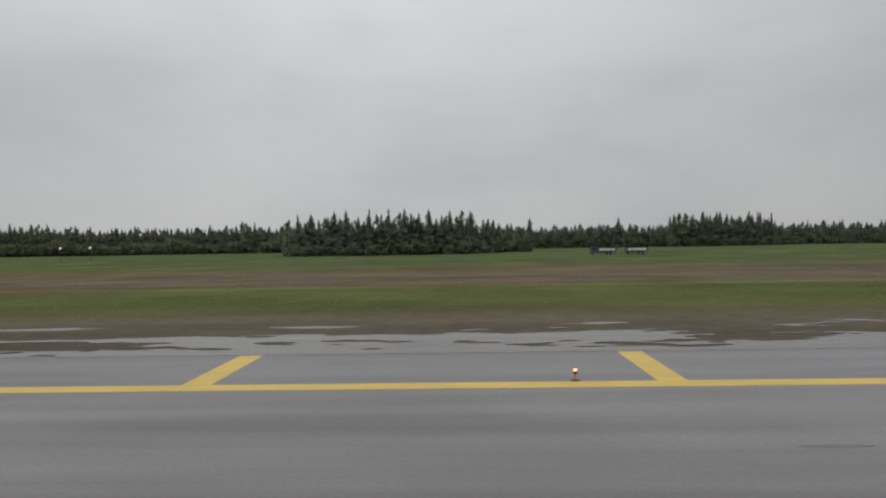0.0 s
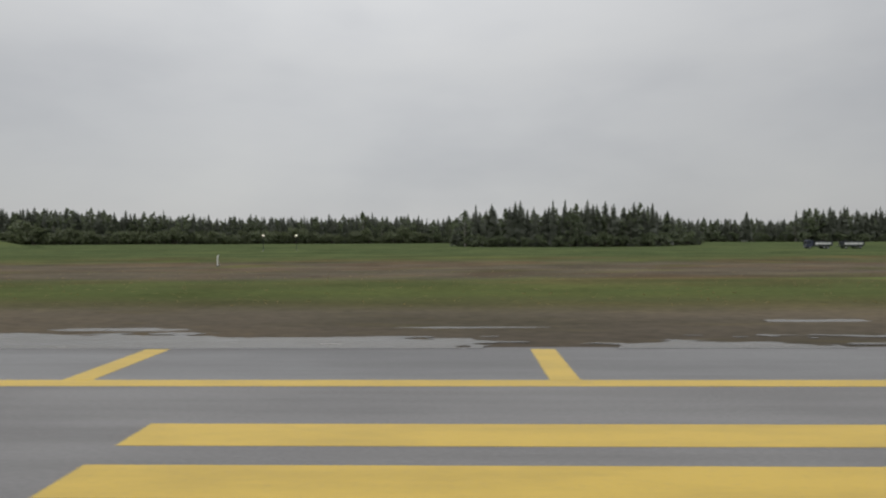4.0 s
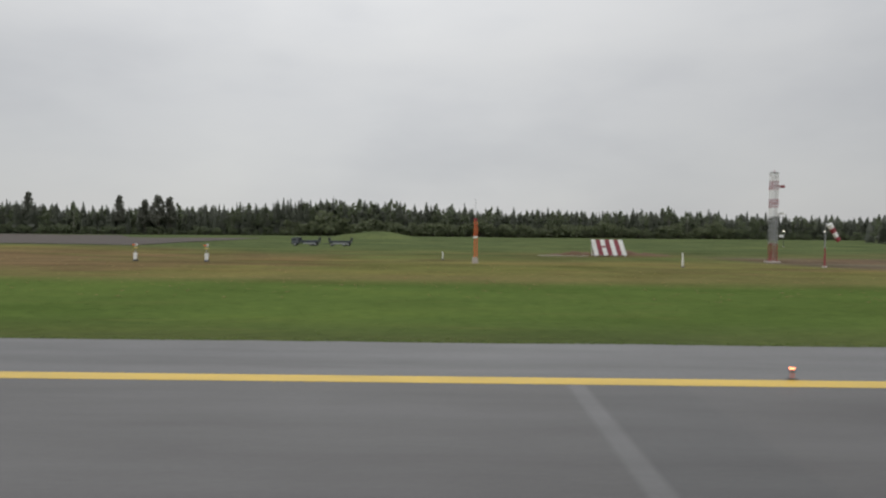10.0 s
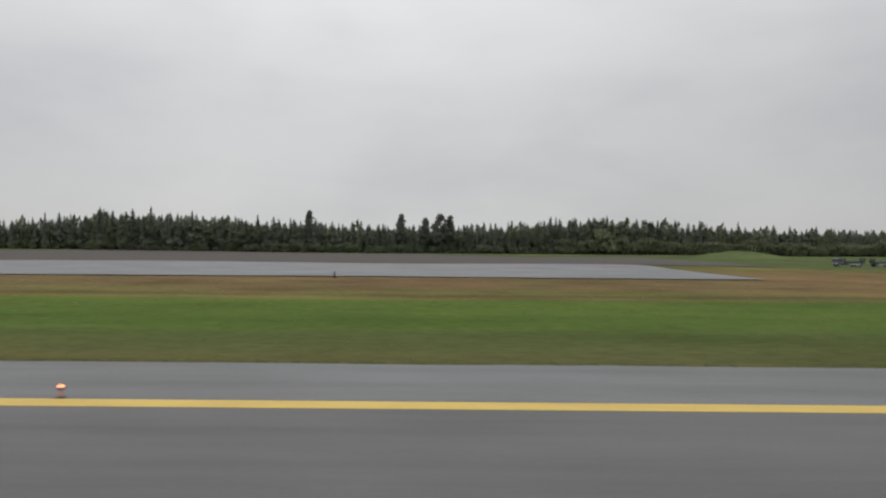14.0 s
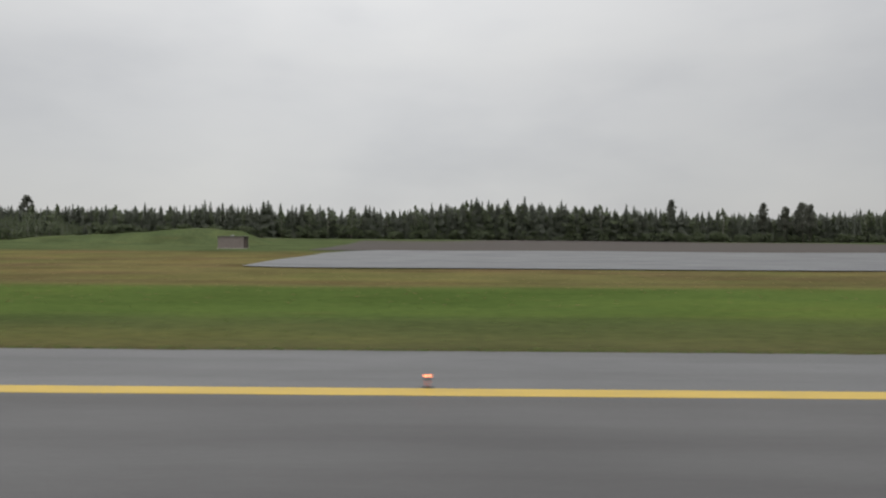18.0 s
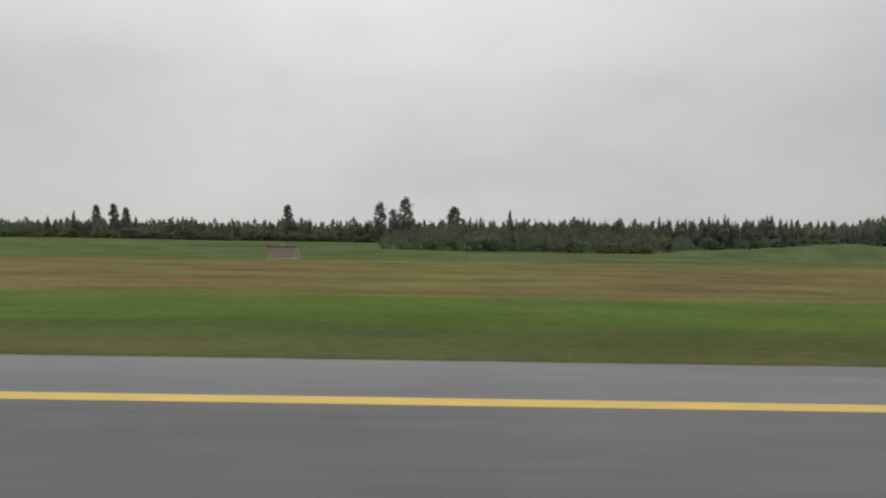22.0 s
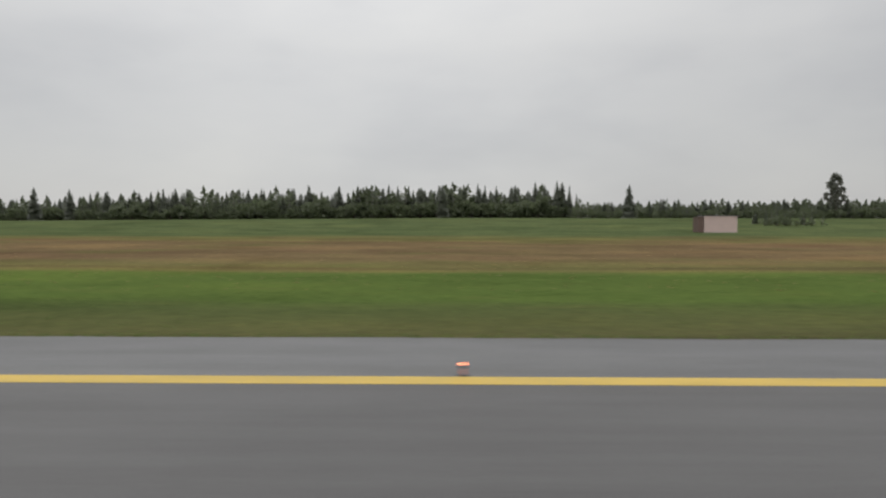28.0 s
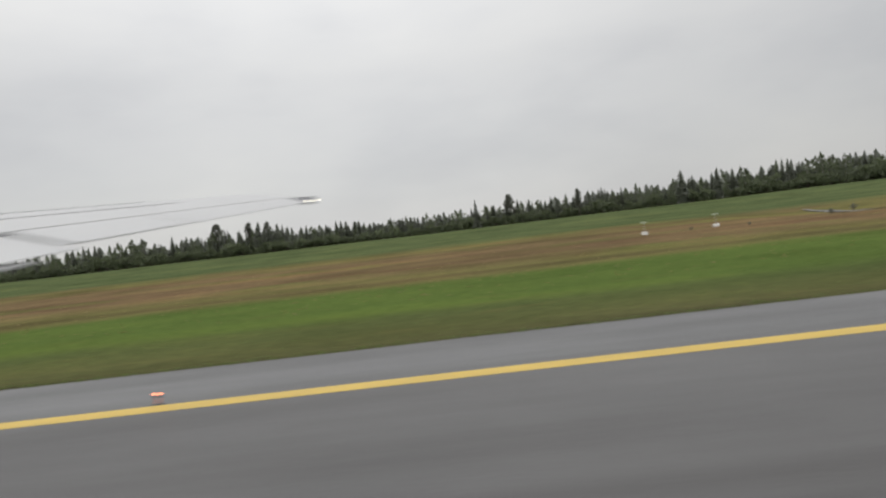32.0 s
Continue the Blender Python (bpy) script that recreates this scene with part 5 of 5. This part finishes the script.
def marker_post(x, y, high, top):
    t = thing("marker_post", x, y, "white box post with a small yellow and red head" if top else "short white marker post", "post", "white posts on the field")
    part("base", tube(bmesh.new(), (0, 0, -0.2), (0, 0, 0.22 if top else 0.12), 0.42 if top else 0.3, 0.34 if top else 0.25, 12), DARK, t)
    if not top:
        part("post", tube(bmesh.new(), (0, 0, 0.12), (0, 0, high), 0.11, 0.1, 10), WHITE, t)
        return
    part("lamp_box", box(bmesh.new(), (-0.21, -0.2, 0.22), (0.21, 0.2, high * 0.45), 0.05), WHITE, t, "white box")
    part("stem", tube(bmesh.new(), (0, 0, high * 0.45), (0, 0, high), 0.05, 0.05, 8), STEEL, t)
    part("head_plate", box(bmesh.new(), (-0.26, -0.1, high * 0.68), (0.26, 0.1, high * 0.75), 0.03), YELLOW_PLATE, t, "pale yellow plate")
    part("head_plate", box(bmesh.new(), (-0.4, -0.09, high * 0.84), (-0.06, 0.09, high * 0.92), 0.03), ORANGE, t, "orange plate")
    part("head_plate", box(bmesh.new(), (0.06, -0.09, high * 0.84), (0.28, 0.09, high * 0.95), 0.03), WHITE, t, "white plate")


YELLOW_PLATE = make_plain("yellow_paint", (0.5, 0.4, 0.12), 0.5)
for x, y, h, top in ((-293.7, 96, 2.5, True), (-283.9, 96, 2.5, True), (-252.0, 119, 1.3, False), (-219.5, 95, 1.9, False), (-1417.3, 118.5, 1.0, False), (-117.5, 122, 2.0, False)):
    marker_post(x, y, h, top)


def field_lamp(x, y, high, wide):
    t = thing("field_lamp", x, y, "white lamp box on a short post in the heath", "field lamp", "white lamps in the heath")
    part("footing", box(bmesh.new(), (-0.35, -0.35, -0.3), (0.35, 0.35, 0.06), 0.02), CONCRETE, t)
    part("post", tube(bmesh.new(), (0, 0, 0.06), (0, 0, high - 0.3), 0.3 * wide if wide > 1.2 else 0.07, 0.3 * wide if wide > 1.2 else 0.07, 10), WHITE if wide > 1.2 else DARK, t)
    part("lamp_box", box(bmesh.new(), (-wide / 2, -0.3, high - 0.32), (wide / 2, 0.3, high + 0.12), 0.04), WHITE, t, "white lamp box")
    part("lens", box(bmesh.new(), (-wide / 2 + 0.08, -0.33, high - 0.22), (wide / 2 - 0.08, -0.297, high + 0.02)), FIELD_LAMP if high > 3 else WHITE, t)


for x, y, h, wd in ((-1401.4, 115.0, 1.3, 1.6), (-1386.0, 89.0, 0.75, 0.5), 
                    (-129.3, 233.0, 5.2, 0.7), (-141.2, 236.0, 5.2, 0.7)):
    field_lamp(x, y, h, wd)


PALE_GREEN = make_plain("pale_green_paint", (0.42, 0.47, 0.36), 0.5)


def approach_marker(x, y):
    t = thing("approach_marker", x, y, "white lamp box below a pale green plate on a thin post", "marker", "pale-topped markers in the heath")
    part("footing", box(bmesh.new(), (-0.4, -0.4, -0.5), (0.4, 0.4, 0.05), 0.02), CONCRETE, t)
    part("lamp_box", box(bmesh.new(), (-0.38, -0.25, 0.05), (0.38, 0.25, 0.42), 0.04), WHITE, t, "white lamp box")
    part("post", tube(bmesh.new(), (0, 0, 0.42), (0, 0, 1.72), 0.035, 0.03, 8), STEEL, t)
    part("plate", box(bmesh.new(), (-0.4, -0.2, 1.72), (0.4, 0.2, 1.86), 0.03), PALE_GREEN, t, "pale green plate")


approach_marker(-1463.2, 101.9)
approach_marker(-1452.6, 102.8)


def edge_marker(x, y):
    t = thing("taxiway_edge_marker", x, y, "short dark edge marker beside the taxiway", "marker", "dark markers along the taxiway")
    part("base", tube(bmesh.new(), (0, 0, -0.1), (0, 0, 0.08), 0.28, 0.24, 10), RUBBER, t)
    part("post", tube(bmesh.new(), (0, 0, 0.08), (0, 0, 0.8), 0.14, 0.1, 10), DARK, t)


for x, y in ((-525.6, 86.0), (-530.5, 85.6), (-424.0, 97.0)):
    edge_marker(x, y)


def shrub(x, y, high):
    shape = BUSHES[int(abs(x)) % 3]
    t = thing("heath_shrub", x, y, "small dark brown-green shrub in the heath", "shrub", "shrubs in the heath")
    a = link_mesh("stems", shape[0][0] * high, shape[0][1], BARK, t)
    b = link_mesh("crown", shape[1][0] * high, shape[1][1], PINE, t)


for x, y, h in ((-1405.5, 85.0, 0.8), (-1387.5, 84.5, 0.5), (-1457.1, 100.0, 0.55), (-1437.5, 100.0, 0.95), (-1428.8, 110.0, 1.2), (-1413.0, 70.0, 0.6), (-683.0, 66.5, 0.5), (-659.4, 65, 0.5), (-680.5, 65, 0.4), (-1450.5, 96.0, 0.5)):
    shrub(x, y, h)


# ---- the aircraft's own wing, placed and shaped to fit the camera's last view ----
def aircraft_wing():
    """Right wing seen from the cabin: built in the last camera pose's axes (x aft, y outboard, z up)."""
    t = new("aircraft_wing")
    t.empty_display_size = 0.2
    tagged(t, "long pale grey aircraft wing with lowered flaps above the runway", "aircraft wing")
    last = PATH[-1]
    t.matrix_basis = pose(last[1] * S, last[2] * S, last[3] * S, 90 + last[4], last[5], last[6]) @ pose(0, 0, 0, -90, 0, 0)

    def trailing(y):
        f = (y - 7.0) / 6.2
        return Vector((-4.37 + 1.91 * f, y, -0.089 + 0.969 * f))

    def leading(y):
        f = (y - 9.43) / 3.77
        return Vector((-5.88 + 1.95 * f, y, 0.40 + 0.555 * f))

    def section(y, a, b, thick):
        """Closed ring of a wing section between two chord fractions, 0 at the leading edge."""
        l, r = leading(y), trailing(y)
        pts = []
        us = [a + (b - a) * i / 7 for i in range(8)]
        for u in us:
            c = l.lerp(r, u)
            pts.append(c + Vector((0, 0, thick * (1.55 * math.sqrt(max(u, 0.0)) * (1 - u) + 0.02))))
        for u in us[::-1]:
            c = l.lerp(r, u)
            pts.append(c - Vector((0, 0, thick * (0.8 * math.sqrt(max(u, 0.0)) * (1 - u) + 0.02))))
        return pts

    def loft(name, y0, y1, a, b, material, label="", drop=0.0, parent=t, shift=0.0):
        bm = bmesh.new()
        rings = []
        for i in range(9):
            y = y0 + (y1 - y0) * i / 8
            chord = (trailing(y) - leading(y)).length
            rings.append([bm.verts.new(p - Vector((-shift, 0, drop))) for p in section(y, a, b, 0.095 * chord)])
        for r, s in zip(rings, rings[1:]):
            for i in range(len(r)):
                j = (i + 1) % len(r)
                bm.faces.new((r[i], r[j], s[j], s[i]))
        bm.faces.new(rings[0][::-1])
        bm.faces.new(rings[-1])
        return part(name, bm, material, parent, label)

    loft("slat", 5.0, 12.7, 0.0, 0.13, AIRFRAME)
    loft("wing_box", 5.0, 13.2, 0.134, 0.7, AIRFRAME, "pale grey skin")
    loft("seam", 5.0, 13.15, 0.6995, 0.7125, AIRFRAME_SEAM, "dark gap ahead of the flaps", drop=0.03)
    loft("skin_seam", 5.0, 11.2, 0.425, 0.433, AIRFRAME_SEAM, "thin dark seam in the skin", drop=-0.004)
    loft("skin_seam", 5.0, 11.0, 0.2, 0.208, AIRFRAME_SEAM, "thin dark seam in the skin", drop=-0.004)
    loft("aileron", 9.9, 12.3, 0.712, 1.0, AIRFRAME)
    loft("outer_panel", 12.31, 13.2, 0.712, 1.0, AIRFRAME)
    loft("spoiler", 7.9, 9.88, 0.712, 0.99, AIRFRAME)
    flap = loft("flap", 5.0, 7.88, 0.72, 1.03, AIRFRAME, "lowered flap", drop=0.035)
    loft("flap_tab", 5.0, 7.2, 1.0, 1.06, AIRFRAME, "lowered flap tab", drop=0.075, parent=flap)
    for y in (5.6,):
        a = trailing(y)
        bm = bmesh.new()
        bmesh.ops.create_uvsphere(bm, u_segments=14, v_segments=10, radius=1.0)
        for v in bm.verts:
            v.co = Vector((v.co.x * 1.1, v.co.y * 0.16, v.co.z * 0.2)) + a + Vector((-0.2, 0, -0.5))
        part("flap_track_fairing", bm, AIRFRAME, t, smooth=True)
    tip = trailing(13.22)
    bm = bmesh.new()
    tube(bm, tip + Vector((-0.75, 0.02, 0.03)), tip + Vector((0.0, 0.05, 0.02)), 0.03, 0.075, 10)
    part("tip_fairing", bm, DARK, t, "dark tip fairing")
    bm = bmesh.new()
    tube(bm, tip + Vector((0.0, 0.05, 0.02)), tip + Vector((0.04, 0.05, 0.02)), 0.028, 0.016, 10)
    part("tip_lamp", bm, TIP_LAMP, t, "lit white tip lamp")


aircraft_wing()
